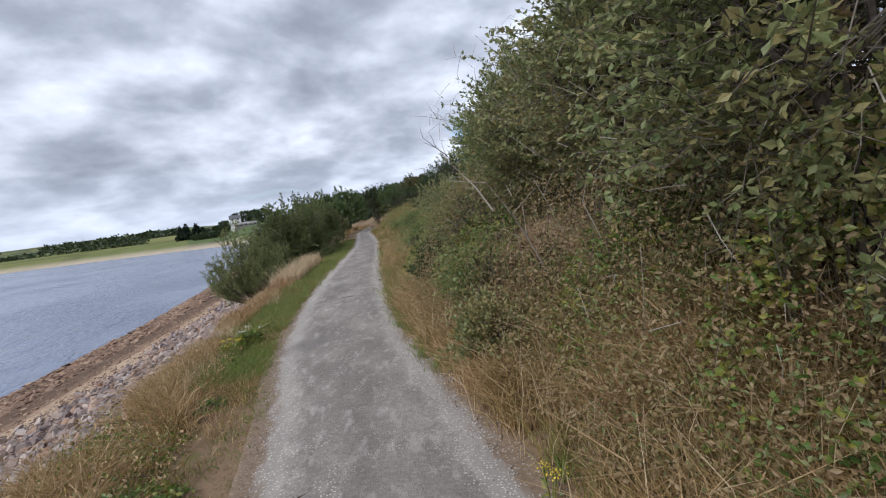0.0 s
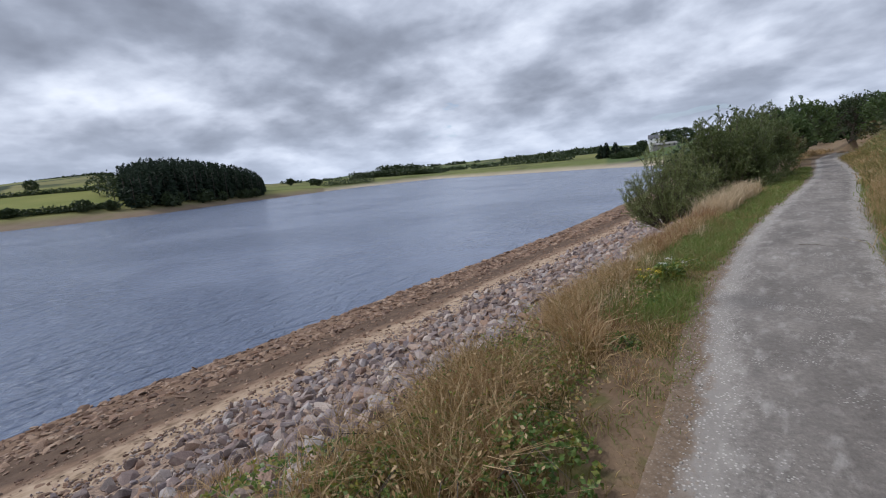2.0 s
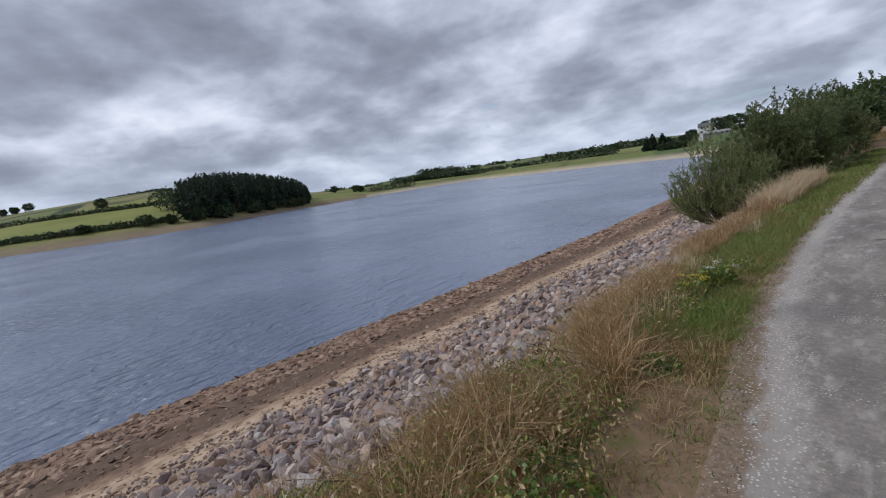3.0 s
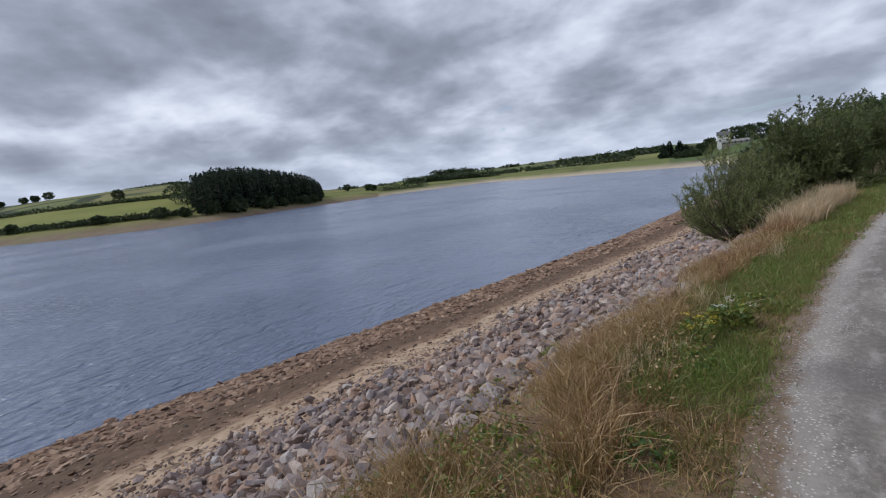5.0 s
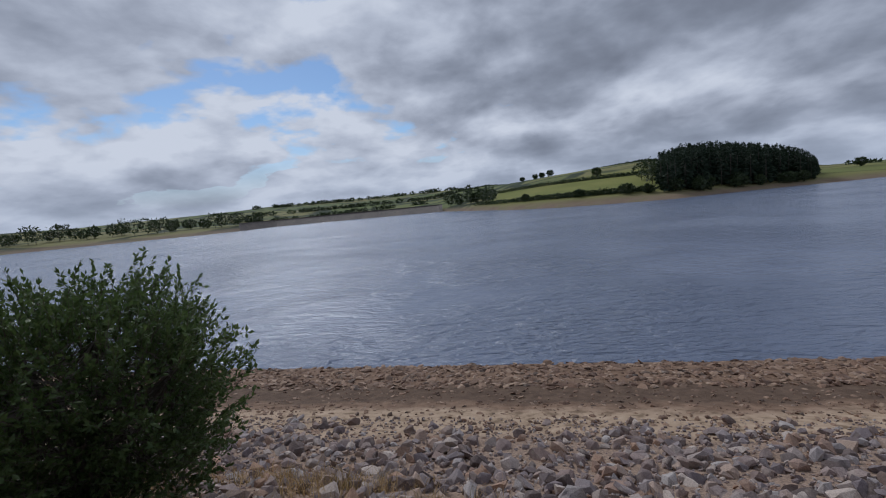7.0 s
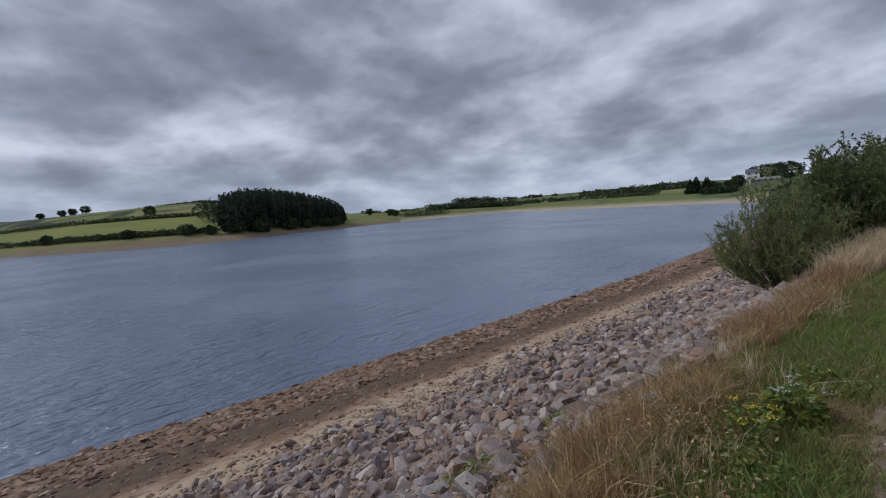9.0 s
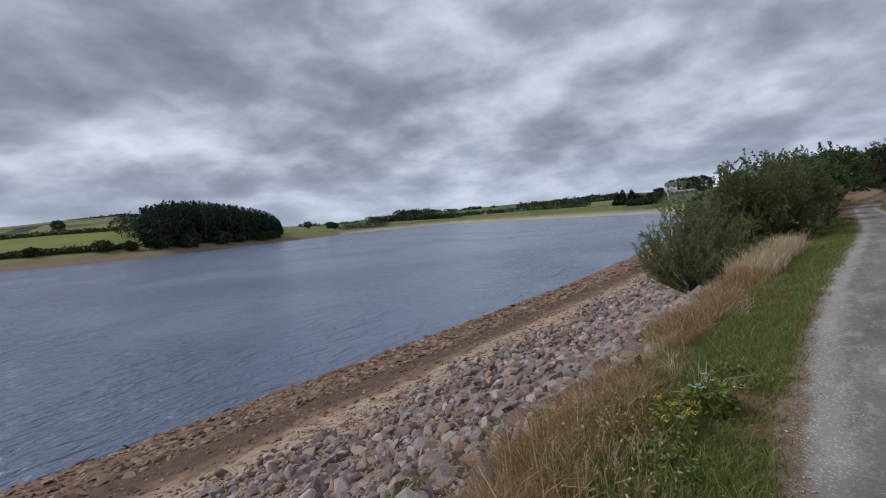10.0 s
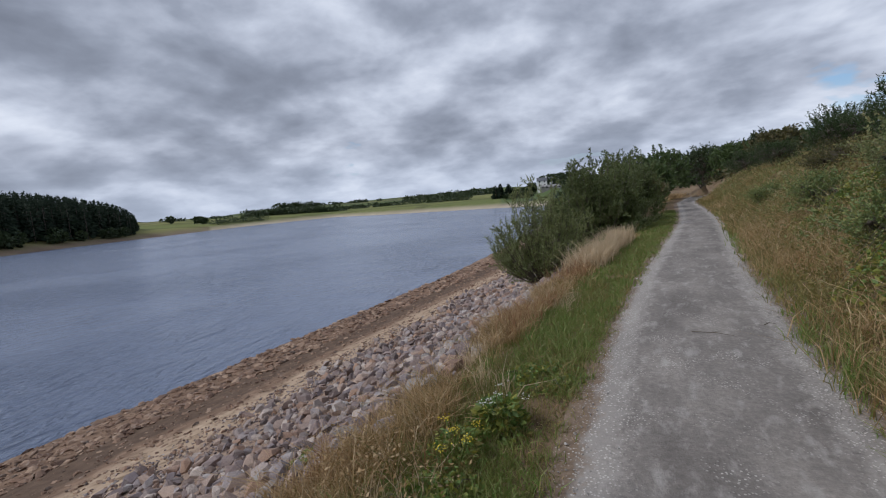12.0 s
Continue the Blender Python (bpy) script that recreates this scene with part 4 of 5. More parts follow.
def conifer_leaves(base, tall, r, n, bare=0.06):
    s = rng.uniform(bare, 1.0, n)
    a = rng.uniform(0, 6.28, n)
    rr = r * (1.03 - s) ** 0.95 * rng.uniform(0.35, 1.0, n)
    d = np.column_stack([np.cos(a), np.sin(a), np.full(n, -0.25)])
    p = np.asarray(base) + np.column_stack([np.cos(a) * rr * 0.5, np.sin(a) * rr * 0.5, s * tall])
    L = r * (0.24 + 0.85 * (1 - s)) * rng.uniform(0.6, 1.1, n)
    v, f = leaves(p, unit(d + rng.normal(size=(n, 3)) * 0.2), L, L * 0.5)
    tip = leaves(np.asarray(base)[None] + [[0, 0, tall * 0.9]], np.array([[0, 0, 1.0]]), np.array([tall * 0.13]), np.array([r * 0.18]))
    return join([(v, f), tip])


def broad_leaves(base, tall, r, n, leaf, squat=0.55):
    d = rand_dirs(n)
    ph = rng.uniform(0, 6.28, 4)
    sw = 1 + 0.22 * np.sin(d[:, 0] * 5 + ph[0]) * np.sin(d[:, 1] * 5 + ph[1]) + 0.14 * np.sin(d[:, 2] * 8 + ph[2])
    q = sw * rng.uniform(0.3, 1, n) ** 0.4
    p = np.asarray(base) + np.array([0, 0, tall * (1 - squat * 0.5)]) + d * q[:, None] * np.array([r, r, tall * squat * 0.5])
    L = leaf * rng.uniform(0.6, 1.2, n)
    return leaves(p, unit(d + rng.normal(size=(n, 3)) * 0.7), L, L * 0.75)


def stuff(name, parts, mats, label, category):
    """Several joined meshes, each with its own material, as one object."""
    v, f = join(parts)
    idx = np.concatenate([np.full(len(p[1]), i) for i, p in enumerate(parts)])
    return put(name, mesh_from(name, v, f, mats, index=idx), label=label, category=category, kind="stuff")


def wood(az, r, tall, conifer, wide=0.17, n=150, leaf=1.0):
    """Leaves and trunks of many trees at the places az, r."""
    x, y = polar(az, r)
    z = height(x, y)
    out, lo, hi, rad = [], [], [], []
    for i in range(len(x)):
        b = (x[i], y[i], z[i] - 0.2)
        if conifer[i]:
            out.append(conifer_leaves(b, tall[i], tall[i] * wide, n))
        else:
            out.append(broad_leaves(b, tall[i], tall[i] * 0.42, n, leaf, 0.8))
        lo.append(b)
        hi.append((b[0], b[1], b[2] + tall[i] * 0.75))
        rad.append(tall[i] * 0.014)
    rad = np.array(rad)
    return join(out), tubes(np.array(lo), np.array(hi), rad, rad * 0.4, 5)


def plantation():
    n = 430
    az = rng.uniform(61.7, 75.6, n)
    r0 = np.interp(az, *zip(*SHORE))
    r = r0 + 15 + rng.uniform(0, 1, n) ** 0.8 * 75
    tall = rng.uniform(14.8, 18.0, n) * np.interp(az, [61.7, 62.5, 64, 66, 69, 73, 75.5], [0.5, 0.74, 0.92, 1.0, 1.04, 1.0, 0.84])
    a, b = wood(az, r, tall, np.ones(n, bool), 0.20, 170)
    m = 26
    az2 = np.concatenate([rng.uniform(74.2, 77.6, m // 2), rng.uniform(62, 76, m - m // 2)])
    r2 = np.interp(az2, *zip(*SHORE)) + np.concatenate([rng.uniform(40, 80, m // 2), rng.uniform(10, 15, m - m // 2)])
    t2 = np.concatenate([rng.uniform(9, 12, m // 2), rng.uniform(3.5, 6, m - m // 2)])
    c, d = wood(az2, r2, t2, np.zeros(m, bool), n=260, leaf=1.1)
    stuff("pine_plantation", [a, b, c, d], [M_PINE, M_BARK, M_FARLEAF, M_BARK], "dense dark pine wood standing by the far shore", "wood")


plantation()


def hedge_line(az0, az1, off0, off1, tall, n, from_shore=True, leaf=0.9, gap=0.0):
    az = np.linspace(az0, az1, n) + rng.normal(size=n) * 0.03
    off = np.interp(az, sorted((az0, az1)), (off0, off1) if az0 < az1 else (off1, off0))
    r = off + (np.interp(az, *zip(*SHORE)) if from_shore else 0)
    keep = rng.uniform(0, 1, n) > gap
    az, r = az[keep], r[keep]
    x, y = polar(az, r)
    z = height(x, y)
    return join([broad_leaves((x[i], y[i], z[i] - 0.3), tall * rng.uniform(0.7, 1.3), tall * rng.uniform(0.8, 1.3), 70, leaf, 0.95) for i in range(len(x))])


stuff("field_hedgerow", [hedge_line(77.0, 97, 21, 25, 2.0, 90), hedge_line(77.5, 98, 100, 130, 2.0, 100), hedge_line(76, 99, 425, 640, 1.8, 130, False, 1.2)],
      [M_FARLEAF, M_FARLEAF, M_FARLEAF], "dark hedgerows dividing the green fields", "hedge")
stuff("far_hedgerow", [hedge_line(22, 47, 560, 620, 2.6, 80, False, 1.8, 0.55), hedge_line(24, 60, 480, 520, 2.5, 60, False, 1.8, 0.5), hedge_line(49, 54.5, 20, 26, 4.0, 26), hedge_line(34, 47, 900, 820, 4, 60, False, 3.0, 0.6),
                       hedge_line(40, 51, 70, 110, 5, 60, True, 1.8, 0.15), hedge_line(21, 32, 260, 320, 6, 60, True, 2.5, 0.3), hedge_line(43, 47.5, 690, 690, 7, 26, False, 3.0, 0.1), hedge_line(24, 40, 130, 170, 3, 70, True, 1.6, 0.45),
                       hedge_line(99, 124, 900, 980, 5, 70, False, 3.5, 0.5), hedge_line(98, 124, 640, 700, 4.5, 60, False, 3.0, 0.45), hedge_line(97, 126, 530, 560, 3.5, 70, False, 2.2, 0.45)],
      [M_FARLEAF] * 11, "scattered dark hedges and trees on the far hills", "hedge")


def treeline():
    n = 46
    az = np.concatenate([np.linspace(123.5, 149, n - 10) + rng.normal(size=n - 10) * 0.3, rng.uniform(95, 101.5, 10)])
    r = np.interp(az, *zip(*SHORE)) + np.where(az > 110, rng.uniform(45, 75, n), rng.uniform(25, 60, n))
    tall = np.where(az > 110, rng.uniform(8, 15, n), rng.uniform(7, 11, n))
    a, b = wood(az, r, tall, np.zeros(n, bool), n=300, leaf=1.6)
    stuff("far_treeline", [a, b], [M_FARLEAF, M_BARK], "row of round dark trees behind the far shore", "trees")


treeline()


def dam():
    """The long stone face of the dam."""
    az = np.linspace(101.5, 126.0, 60)
    r = np.interp(az, *zip(*SHORE)) - 6
    vs = []
    for dr, z in ((-4, WATER - 1), (10, 1.6), (10, 2.4), (13, 2.4), (13, -4)):
        x, y = polar(az, r + dr)
        vs.append(np.column_stack([x, y, np.full(len(x), z)]))
    v = np.stack(vs, 1).reshape(-1, 3)
    i = np.arange(59)[:, None] * 5
    k = np.arange(4)[None]
    f = np.stack([i + k, i + k + 1, i + k + 6, i + k + 5], -1).reshape(-1, 4)
    put("dam_wall", mesh_from("dam_wall", v, f, [M_DAM]), label="long dark stone dam face across the lake", category="dam")


dam()


def far_tree(name, az, r, tall, mat, label, group="", conifer=False, squat=0.85, n=1100, leaf=0.8, wide=0.42):
    x, y = polar(az, r)
    z = float(height(x, y))
    ob = empty(name, (x, y, z), label, "tree" if tall > 4 else "bush", group)
    fol = conifer_leaves((0, 0, 0), tall, tall * wide, n, 0.08) if conifer else broad_leaves((0, 0, 0), tall, tall * wide, n, leaf, squat)
    put("crown", mesh_from("crown", *fol, [mat]), ob)
    put("trunk", mesh_from("trunk", *tubes(np.array([[0, 0, -0.3]]), np.array([[0, 0, tall * 0.7]]), np.array([tall * 0.03]), np.array([tall * 0.012]), 7), [M_BARK]), ob)
    return ob


for az, off, tall in ((79.2, 18, 4.6), (76.9, 16, 3.6), (84.6, 21, 3.4), (91.0, 23, 3.2)):
    far_tree("shore_bush", az, float(np.interp(az, *zip(*SHORE))) + off, tall, M_FARLEAF, "round dark green bush at the edge of the field", "bushes at the edge of the field", squat=0.95, wide=0.62, leaf=0.7)
for az, r, tall in ((82.4, 330, 5.5), (87.8, 446, 5.5), (88.8, 450, 4.6), (89.6, 455, 4.4), (91.2, 470, 4.0), (58.6, 420, 6.0), (56.0, 360, 5.0), (55.4, 350, 4.5), (45.5, 700, 9.0)):
    far_tree("lone_tree", az, r, tall, M_FARLEAF, "small dark tree standing alone in the fields", "lone trees in the fields", wide=0.55)
for az, r, tall, w in ((20.5, 330, 9.5, 0.36), (19.9, 333, 10.5, 0.38), (18.9, 335, 10.0, 0.42), (18.3, 335, 7.0, 0.5)):
    far_tree("conifer_tree", az, r, tall, M_PINE, "dark conifer standing near the far shore", "conifers near the house", conifer=True, n=420, wide=w)
for az, r, tall, w in ((16.9, 335, 5.5, 0.6), (16.0, 345, 8.0, 0.45), (14.6, 352, 11.0, 0.4), (13.6, 345, 10.0, 0.5), (12.7, 340, 9.5, 0.5), (18.0, 345, 5.0, 0.7), (11.6, 300, 10.0, 0.5)):
    far_tree("garden_tree", az, r, tall, M_FARLEAF, "dark rounded tree beside the white house", "trees round the house", wide=w, n=1600, leaf=1.0)
for az, r, tall in ((19.0, 290, 3.2), (18.2, 288, 3.6), (17.4, 286, 3.4), (16.6, 285, 3.2)):
    far_tree("shore_thicket", az, r, tall, M_FARLEAF, "low dark thicket above the pale beach", "thicket above the beach", squat=0.95, wide=0.95)


def box(bm, x0, x1, y0, y1, z0, z1):
    m = Matrix.Translation(((x0 + x1) / 2, (y0 + y1) / 2, (z0 + z1) / 2)) @ Matrix.Diagonal((x1 - x0, y1 - y0, z1 - z0, 1))
    bmesh.ops.create_cube(bm, size=1.0, matrix=m)


def part(name, bm, mat, parent, label=""):
    me = bpy.data.meshes.new(name)
    bm.to_mesh(me)
    bm.free()
    me.materials.append(mat)
    return put(name, me, parent, label)


def house(name, az, r, size, label, roof_mat, wall_mat, chimney=True, lift=0.0):
    w, d, h, rise = size
    x, y = polar(az, r)
    z = float(height(x, y)) + lift
    ob = empty(name, (x, y, z), label, "house")
    ob.rotation_euler = (0, 0, radians(az))
    bm = bmesh.new()
    box(bm, -w / 2, w / 2, -d / 2, d / 2, -2.5 - lift, h)
    gable = [bm.verts.new((sx * w / 2, sy * d / 2, h)) for sx in (-1, 1) for sy in (-1, 1)] + [bm.verts.new((sx * w / 2, 0, h + rise)) for sx in (-1, 1)]
    bm.faces.new((gable[0], gable[1], gable[4]))
    bm.faces.new((gable[2], gable[5], gable[3]))
    part("wall", bm, wall_mat, ob)
    bm = bmesh.new()
    for sy in (-1, 1):
        a = [Vector((-w / 2 - 0.3, sy * (d / 2 + 0.35), h - 0.2)), Vector((w / 2 + 0.3, sy * (d / 2 + 0.35), h - 0.2)), Vector((w / 2 + 0.3, 0, h + rise + 0.06)), Vector((-w / 2 - 0.3, 0, h + rise + 0.06))]
        lowv = [bm.verts.new(p) for p in a]
        upv = [bm.verts.new(p + Vector((0, 0, 0.18))) for p in a]
        bm.faces.new(upv), bm.faces.new(lowv[::-1])
        for i in range(4):
            bm.faces.new((lowv[i], lowv[(i + 1) % 4], upv[(i + 1) % 4], upv[i]))
    part("roof", bm, roof_mat, ob)
    if chimney:
        bm = bmesh.new()
        box(bm, w / 2 - 1.0, w / 2 - 0.2, -0.4, 0.4, h, h + rise + 1.0)
        part("chimney", bm, wall_mat, ob)
    n = max(2, int(w / 2.6))
    for row in range(2 if h > 4 else 1):
        for i in range(n):
            cx = -w / 2 + (i + 0.5) * w / n
            bm = bmesh.new()
            box(bm, cx - 0.5, cx + 0.5, -d / 2 - 0.03, -d / 2 + 0.1, 1.0 + row * 2.6, 2.3 + row * 2.6)
            part("window", bm, M_WINDOW, ob)
    return ob


house("white_house", 14.75, 338, (7.0, 7.0, 4.8, 2.2), "white rendered house with grey slate roof among trees", M_SLATE, M_RENDER, lift=3.2)
house("stone_barn", 13.7, 326, (14.0, 6.0, 1.9, 1.1), "long low grey building beside the white house", M_STONEWALL, M_STONEWALL, False)


def hillside():
    n = 240
    az = rng.uniform(-16, 12.5, n)
    r = rng.uniform(95, 225, n)
    tall = rng.uniform(4.0, 6.8, n) * np.interp(az, [-16, -8, 6, 12.5], [0.5, 0.7, 1.0, 0.95])
    con = rng.uniform(0, 1, n) < np.interp(r, [90, 170, 225], [0.0, 0.25, 0.9])
    a, b = wood(az, r, tall, con, 0.22, 190, 1.0)
    stuff("hillside_wood", [a, b], [M_FARLEAF, M_BARK], "dark mixed wood covering the hillside", "wood")
    m = 150
    x = rng.uniform(4.5, 26, m)
    y = rng.uniform(36, 92, m)
    z = height(x, y)
    parts = [broad_leaves((x[i], y[i], z[i] - 0.2), rng.uniform(0.8, 2.2), rng.uniform(0.9, 1.9), 130, 0.34, 0.95) for i in range(m)]
    stuff("heath_scrub", [join(parts[:90]), join(parts[90:])], [M_HEATH, M_FARBUSH], "brown and green scrub on the hillside", "scrub")


hillside()


# ---- small things on the verge and the path ----
def weed(name, at, tall, n, leaf, label, petals, petal_mat, wide=0.22):
    """A leafy weed with flat heads of small flowers."""
    z = float(height(*at))
    ob = empty(name, (at[0], at[1], z), label, "weed")
    a, s = rng.uniform(0, 6.28, n), rng.uniform(0.1, 1, n)
    p = np.column_stack([np.cos(a) * wide * (1.1 - s * 0.6), np.sin(a) * wide * (1.1 - s * 0.6), s * tall * 0.85])
    p *= rng.uniform(0.5, 1.0, (n, 1)) ** np.array([[1, 1, 0.2]])
    w = unit(np.column_stack([np.cos(a), np.sin(a), np.full(n, 0.2)]) + rng.normal(size=(n, 3)) * 0.4)
    L = leaf * rng.uniform(0.5, 1.2, n)
    put("foliage", mesh_from("foliage", *leaves(p, w, L, L * 0.6), [M_BRAMBLE]), ob)
    top = rng.normal(size=(5, 3)) * np.array([wide * 0.6, wide * 0.6, 0.03]) + np.array([0, 0, tall])
    put("stem", mesh_from("stem", *tubes(top * np.array([0.2, 0.2, 0]), top, np.full(5, 0.006), np.full(5, 0.004), 5), [M_GREEN]), ob)
    q = np.repeat(top, petals, 0) + rng.normal(size=(5 * petals, 3)) * np.array([0.025, 0.025, 0.006])
    lp = np.full(len(q), 0.014)
    put("flower_head", mesh_from("flower_head", *leaves(q, unit(rng.normal(size=(len(q), 3)) * np.array([1, 1, 0.3])), lp, lp * 0.8), [petal_mat]), ob, kind="stuff")
    return ob


weed("white_flowered_weed", (-1.35, 8.0), 0.30, 620, 0.065, "leafy green weed with white flower heads", 16, M_WHITE)
weed("ragwort", (-1.5, 7.55), 0.27, 260, 0.05, "small ragwort with yellow flowers", 25, M_YELLOW)
weed("dandelion", (1.5, 2.95), 0.22, 24, 0.035, "dandelion with yellow flowers in the dry grass", 14, M_YELLOW, 0.06)
weed("hawkweed", (1.45, 5.6), 0.25, 24, 0.035, "yellow flowered hawkweed at the foot of the bank", 12, M_YELLOW, 0.07)
for at, r, n in (((-1.3, 9.0), 0.4, 320), ((-1.45, 7.1), 0.35, 260), ((-1.25, 5.6), 0.25, 140), ((-3.6, 8.2), 0.35, 120), ((-3.7, 6.9), 0.35, 120), ((-4.1, 12.6), 0.3, 90)):
    bramble(at, r, 0.12, n, 0.042, M_BRAMBLE, "low patch of broad green weeds", "weed_patch", 4)


def stick(at, length, turn, label):
    ob = empty("stick", (at[0], at[1], 0.03), label, "stick", "sticks on the path")
    ob.rotation_euler = (0, 0, radians(turn))
    s = np.array([[0, 0, 0], [length * 0.55, 0.02, 0.01], [length * 0.4, 0.012, 0.008]])
    e = np.array([[length * 0.55, 0.02, 0.01], [length, -0.01, 0.004], [length * 0.62, 0.09, 0.012]])
    put("wood", mesh_from("wood", *tubes(s, e, np.array([0.006, 0.005, 0.003]), np.array([0.005, 0.002, 0.0015]), 6), [M_BARK]), ob)


stick((0.0, 3.45), 0.13, 60, "short dark stick lying on the gravel path")
stick((-0.05, 10.5), 0.42, -12, "thin dark twig lying on the gravel path")
stick((0.66, 10.9), 0.12, 30, "short dark stick lying on the gravel path")


# ---- stones ----
def stone_shape(flat):
    bm = bmesh.new()
    for d in rand_dirs(15):
        bm.verts.new(Vector(d * rng.uniform(0.75, 1.05) * np.array([0.62, 0.48, flat])))
    bmesh.ops.convex_hull(bm, input=bm.verts)
    loose = [v for v in bm.verts if not v.link_faces]
    bmesh.ops.delete(bm, geom=loose, context="VERTS")
    bmesh.ops.triangulate(bm, faces=bm.faces)
    bm.verts.index_update()
    v = np.array([p.co[:] for p in bm.verts])
    f = np.array([[p.index for p in q.verts] for q in bm.faces])
    bm.free()
    return v, f


SHAPES = [stone_shape(k) for k in (0.30, 0.34, 0.38, 0.42, 0.46, 0.34, 0.40, 0.28, 0.44, 0.37, 0.32, 0.48)]


def turn_matrices(n, tilt):
    a, b, c = rng.uniform(0, 6.28, n), rng.normal(size=n) * tilt, rng.normal(size=n) * tilt
    ca, sa, cb, sb, cc, sc = np.cos(a), np.sin(a), np.cos(b), np.sin(b), np.cos(c), np.sin(c)
    rz = np.zeros((n, 3, 3)); rx = np.zeros((n, 3, 3)); ry = np.zeros((n, 3, 3))
    rz[:, 0, 0], rz[:, 0, 1], rz[:, 1, 0], rz[:, 1, 1], rz[:, 2, 2] = ca, -sa, sa, ca, 1
    rx[:, 1, 1], rx[:, 1, 2], rx[:, 2, 1], rx[:, 2, 2], rx[:, 0, 0] = cb, -sb, sb, cb, 1
    ry[:, 0, 0], ry[:, 0, 2], ry[:, 2, 0], ry[:, 2, 2], ry[:, 1, 1] = cc, sc, -sc, cc, 1
    return rx @ ry @ rz


def stone_field(p, size, tilt=0.35, sink=0.1, flat=1.0):
    """Stones at p (n, 2) of the given sizes, joined."""
    n = len(p)
    z = height(p[:, 0], p[:, 1]) + size * sink
    at = np.column_stack([p, z])
    rot = turn_matrices(n, tilt)
    kind = rng.integers(0, len(SHAPES), n)
    out = []
    for k, (v, f) in enumerate(SHAPES):
        i = np.where(kind == k)[0]
        if len(i) == 0:
            continue
        w = np.einsum("nij,vj->nvi", rot[i], v * np.array([1.0, 1.0, flat])) * size[i][:, None, None] + at[i][:, None]
        out.append((w.reshape(-1, 3), (f[None] + (np.arange(len(i)) * len(v))[:, None, None]).reshape(-1, 3)))
    return join(out)


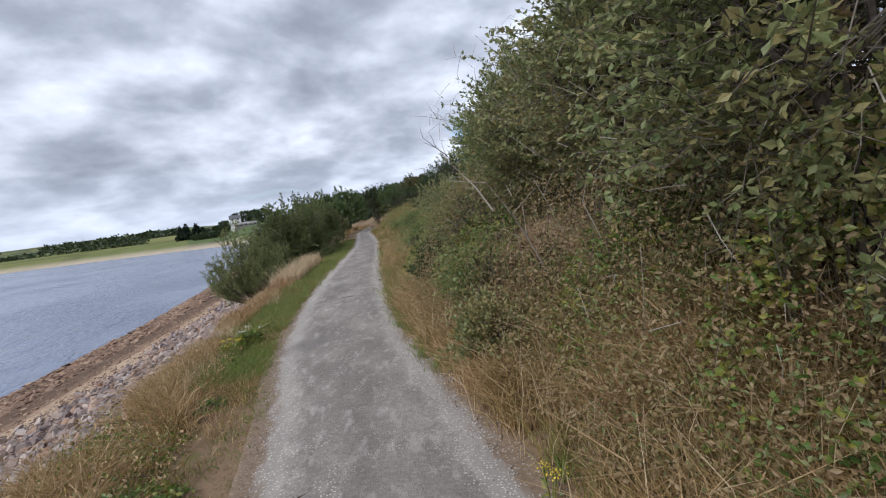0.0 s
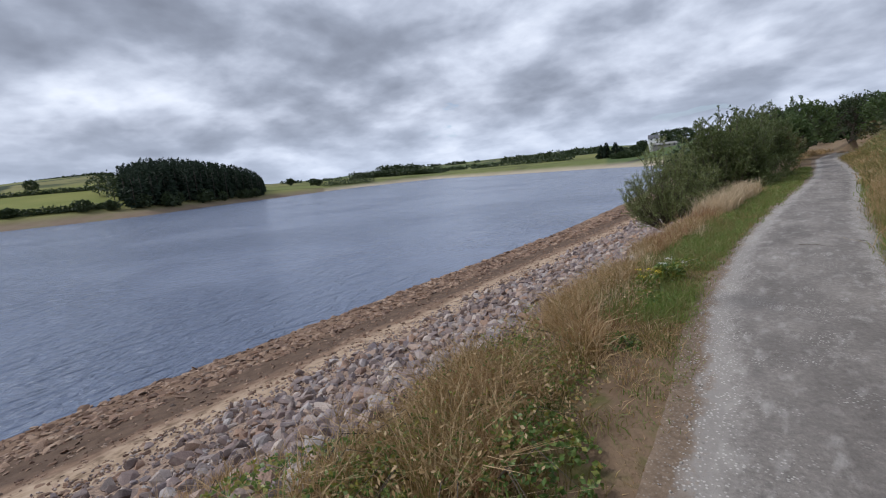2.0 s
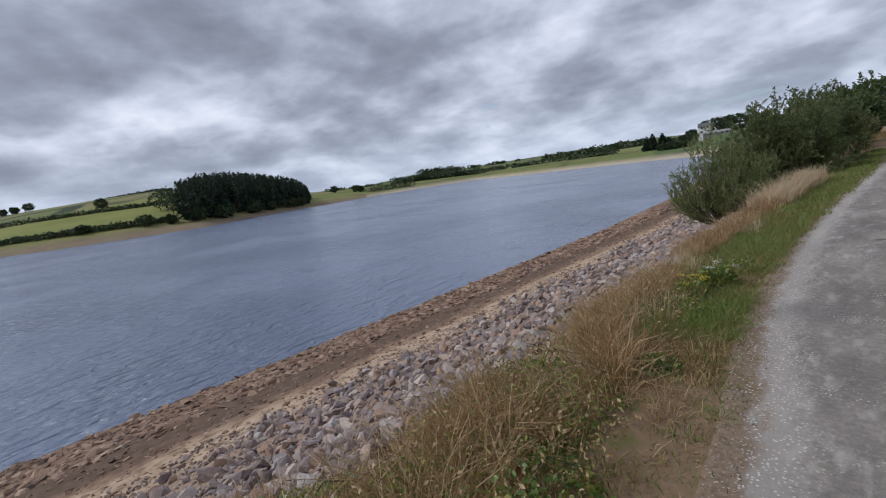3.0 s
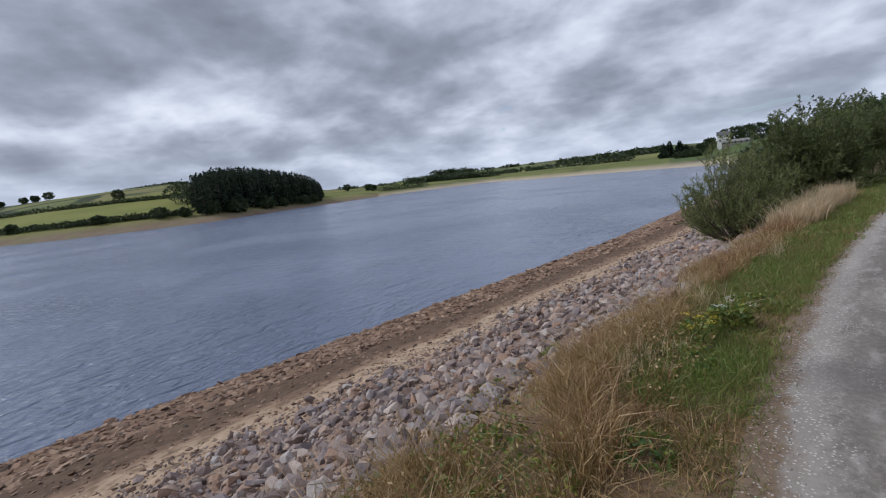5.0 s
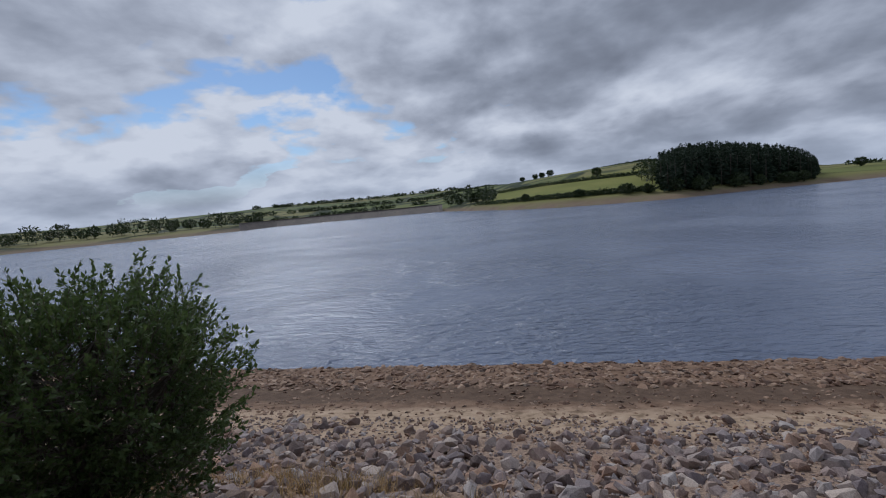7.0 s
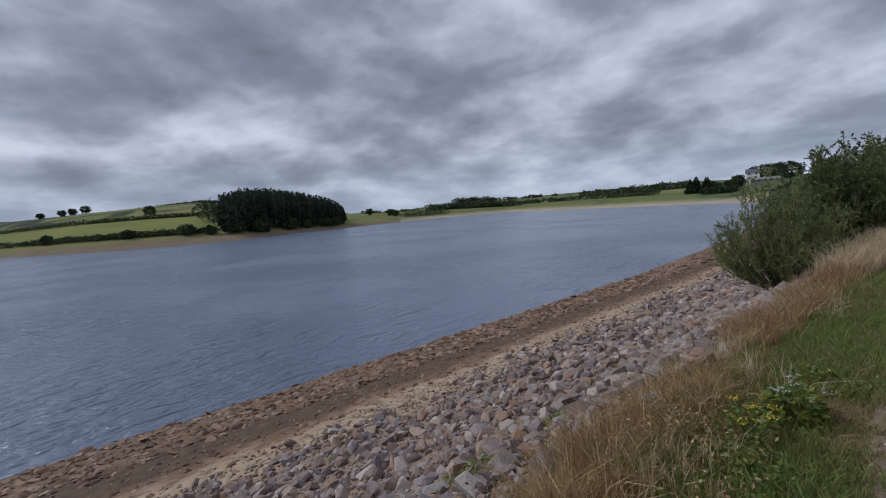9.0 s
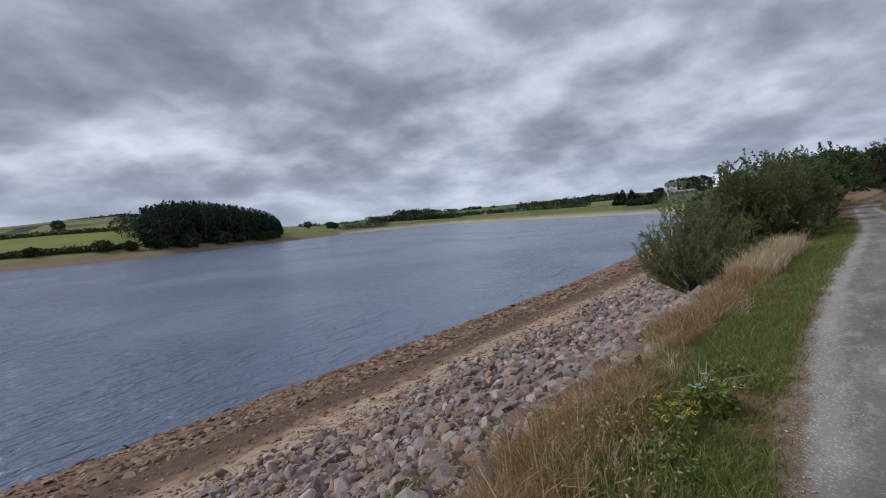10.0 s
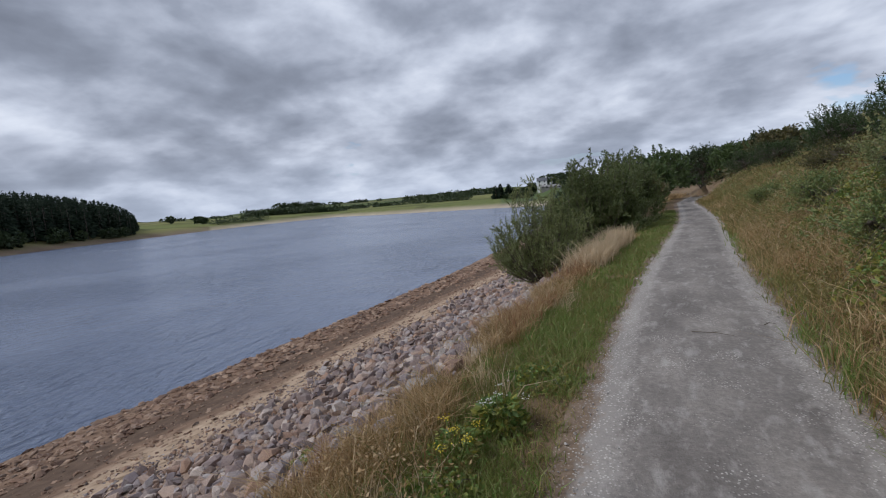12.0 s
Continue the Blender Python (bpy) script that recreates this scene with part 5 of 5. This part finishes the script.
def stones():
    def spots(n, x0, x1, y0, y1):
        return np.column_stack([rng.uniform(x0, x1, n), rng.uniform(y0, y1, n)])

    def edge(p):
        return -8.7 + 0.5 * np.sin(p[:, 1] * 0.7) + 0.35 * np.sin(p[:, 1] * 1.9 + 1)
    # big grey stones of the upper slope
    p = spots(24000, -10.2, -2.3, -9, 46)
    size = 0.06 + 0.27 * rng.uniform(0, 1, len(p)) ** 3.2
    k = (p[:, 0] > edge(p) + rng.normal(size=len(p)) * 0.75) & (p[:, 0] < -2.35)
    p, size = p[k], size[k] * np.interp(p[k][:, 1], [10, 30], [1.0, 1.25])
    own = (p[:, 1] > 4.0) & (p[:, 1] < 11.5) & (p[:, 0] > -7.4) & (p[:, 0] < -3.1) & (size > 0.165)
    ids = np.where(own)[0][:300]
    rest = np.ones(len(p), bool)
    rest[ids] = False
    field = [stone_field(p[rest], size[rest], 0.4, 0.16), stone_field(spots(9000, -10.4, -2.9, -6, 20), rng.uniform(0.03, 0.09, 9000), 0.5, 0.2)]
    slope = put("stone_slope", mesh_from("stone_slope", *join(field), [M_STONE]), label="slope of loose angular grey and pinkish stones", category="stones", kind="stuff")
    # the low shore: flat reddish stones, thin on the mud and sand
    low = spots(14000, -16.9, -13.6, -14, 60)
    mid = spots(6500, -13.4, -8.6, -10, 45)
    s1 = (0.05 + 0.33 * rng.uniform(0, 1, len(low)) ** 3.2) * np.interp(low[:, 1], [15, 50], [1.0, 1.5])
    s2 = 0.04 + 0.16 * rng.uniform(0, 1, len(mid)) ** 3
    ids2 = np.where((low[:, 1] > 1.0) & (low[:, 1] < 14) & (s1 > 0.15))[0][:280]
    rest2 = np.ones(len(low), bool)
    rest2[ids2] = False
    shore = put("shore_stones", mesh_from("shore_stones", *join([stone_field(low[rest2], s1[rest2], 0.22, 0.05, 0.5), stone_field(mid, s2, 0.25, 0.04, 0.6)]), [M_SHORESTONE]),
        label="flat reddish-brown stones along the waterline", category="stones", kind="stuff")
    # pale slabs showing below the verge
    k = 110
    at = np.column_stack([rng.uniform(-4.6, -2.85, k), rng.uniform(5.5, 17, k)])
    put("pale_slabs", mesh_from("pale_slabs", *stone_field(at, rng.uniform(0.14, 0.36, k), 0.35, 0.10, 0.8), [M_SLAB]), label="pale grey slabs of rock below the verge", category="rocks", kind="stuff")
    # gravel chips lying loose along the path's edges
    m = 11000
    y = rng.uniform(-1, 16, m)
    u = np.where(rng.uniform(0, 1, m) < 0.45, rng.choice([-1, 1], m) * (1.02 + rng.normal(size=m) * 0.13), rng.uniform(-1, 1, m))
    q = np.column_stack([path_mid(y) + u * path_half(y), y])
    v, f = stone_field(q, rng.uniform(0.006, 0.019, m) * (1 + (rng.uniform(0, 1, m) < 0.04) * 0.8), 0.5, 0.3)
    v[:, 2] += 0.016
    put("gravel_chips", mesh_from("gravel_chips", v, f, [M_CHIP]), label="loose pale gravel chips on the path", category="gravel", kind="stuff")
    # the stones that can be told apart
    for owner, mat, picked, places, sizes, sink, tilt in ((slope, M_STONE, ids, p, size, 0.16, 0.4), (shore, M_SHORESTONE, ids2, low, s1, 0.05, 0.22)):
        meshes = [mesh_from("stone", v, f, [mat]) for v, f in SHAPES]
        for i in picked:
            ob = new("stone", meshes[int(rng.integers(0, len(meshes)))])
            ob.parent = owner
            s = float(sizes[i])
            ob.location = (places[i, 0], places[i, 1], float(height(places[i, 0], places[i, 1])) + s * sink)
            ob.rotation_euler = (rng.normal() * tilt, rng.normal() * tilt, rng.uniform(0, 6.28))
            ob.scale = (s, s, s * (1.0 if owner is slope else 0.5))


stones()
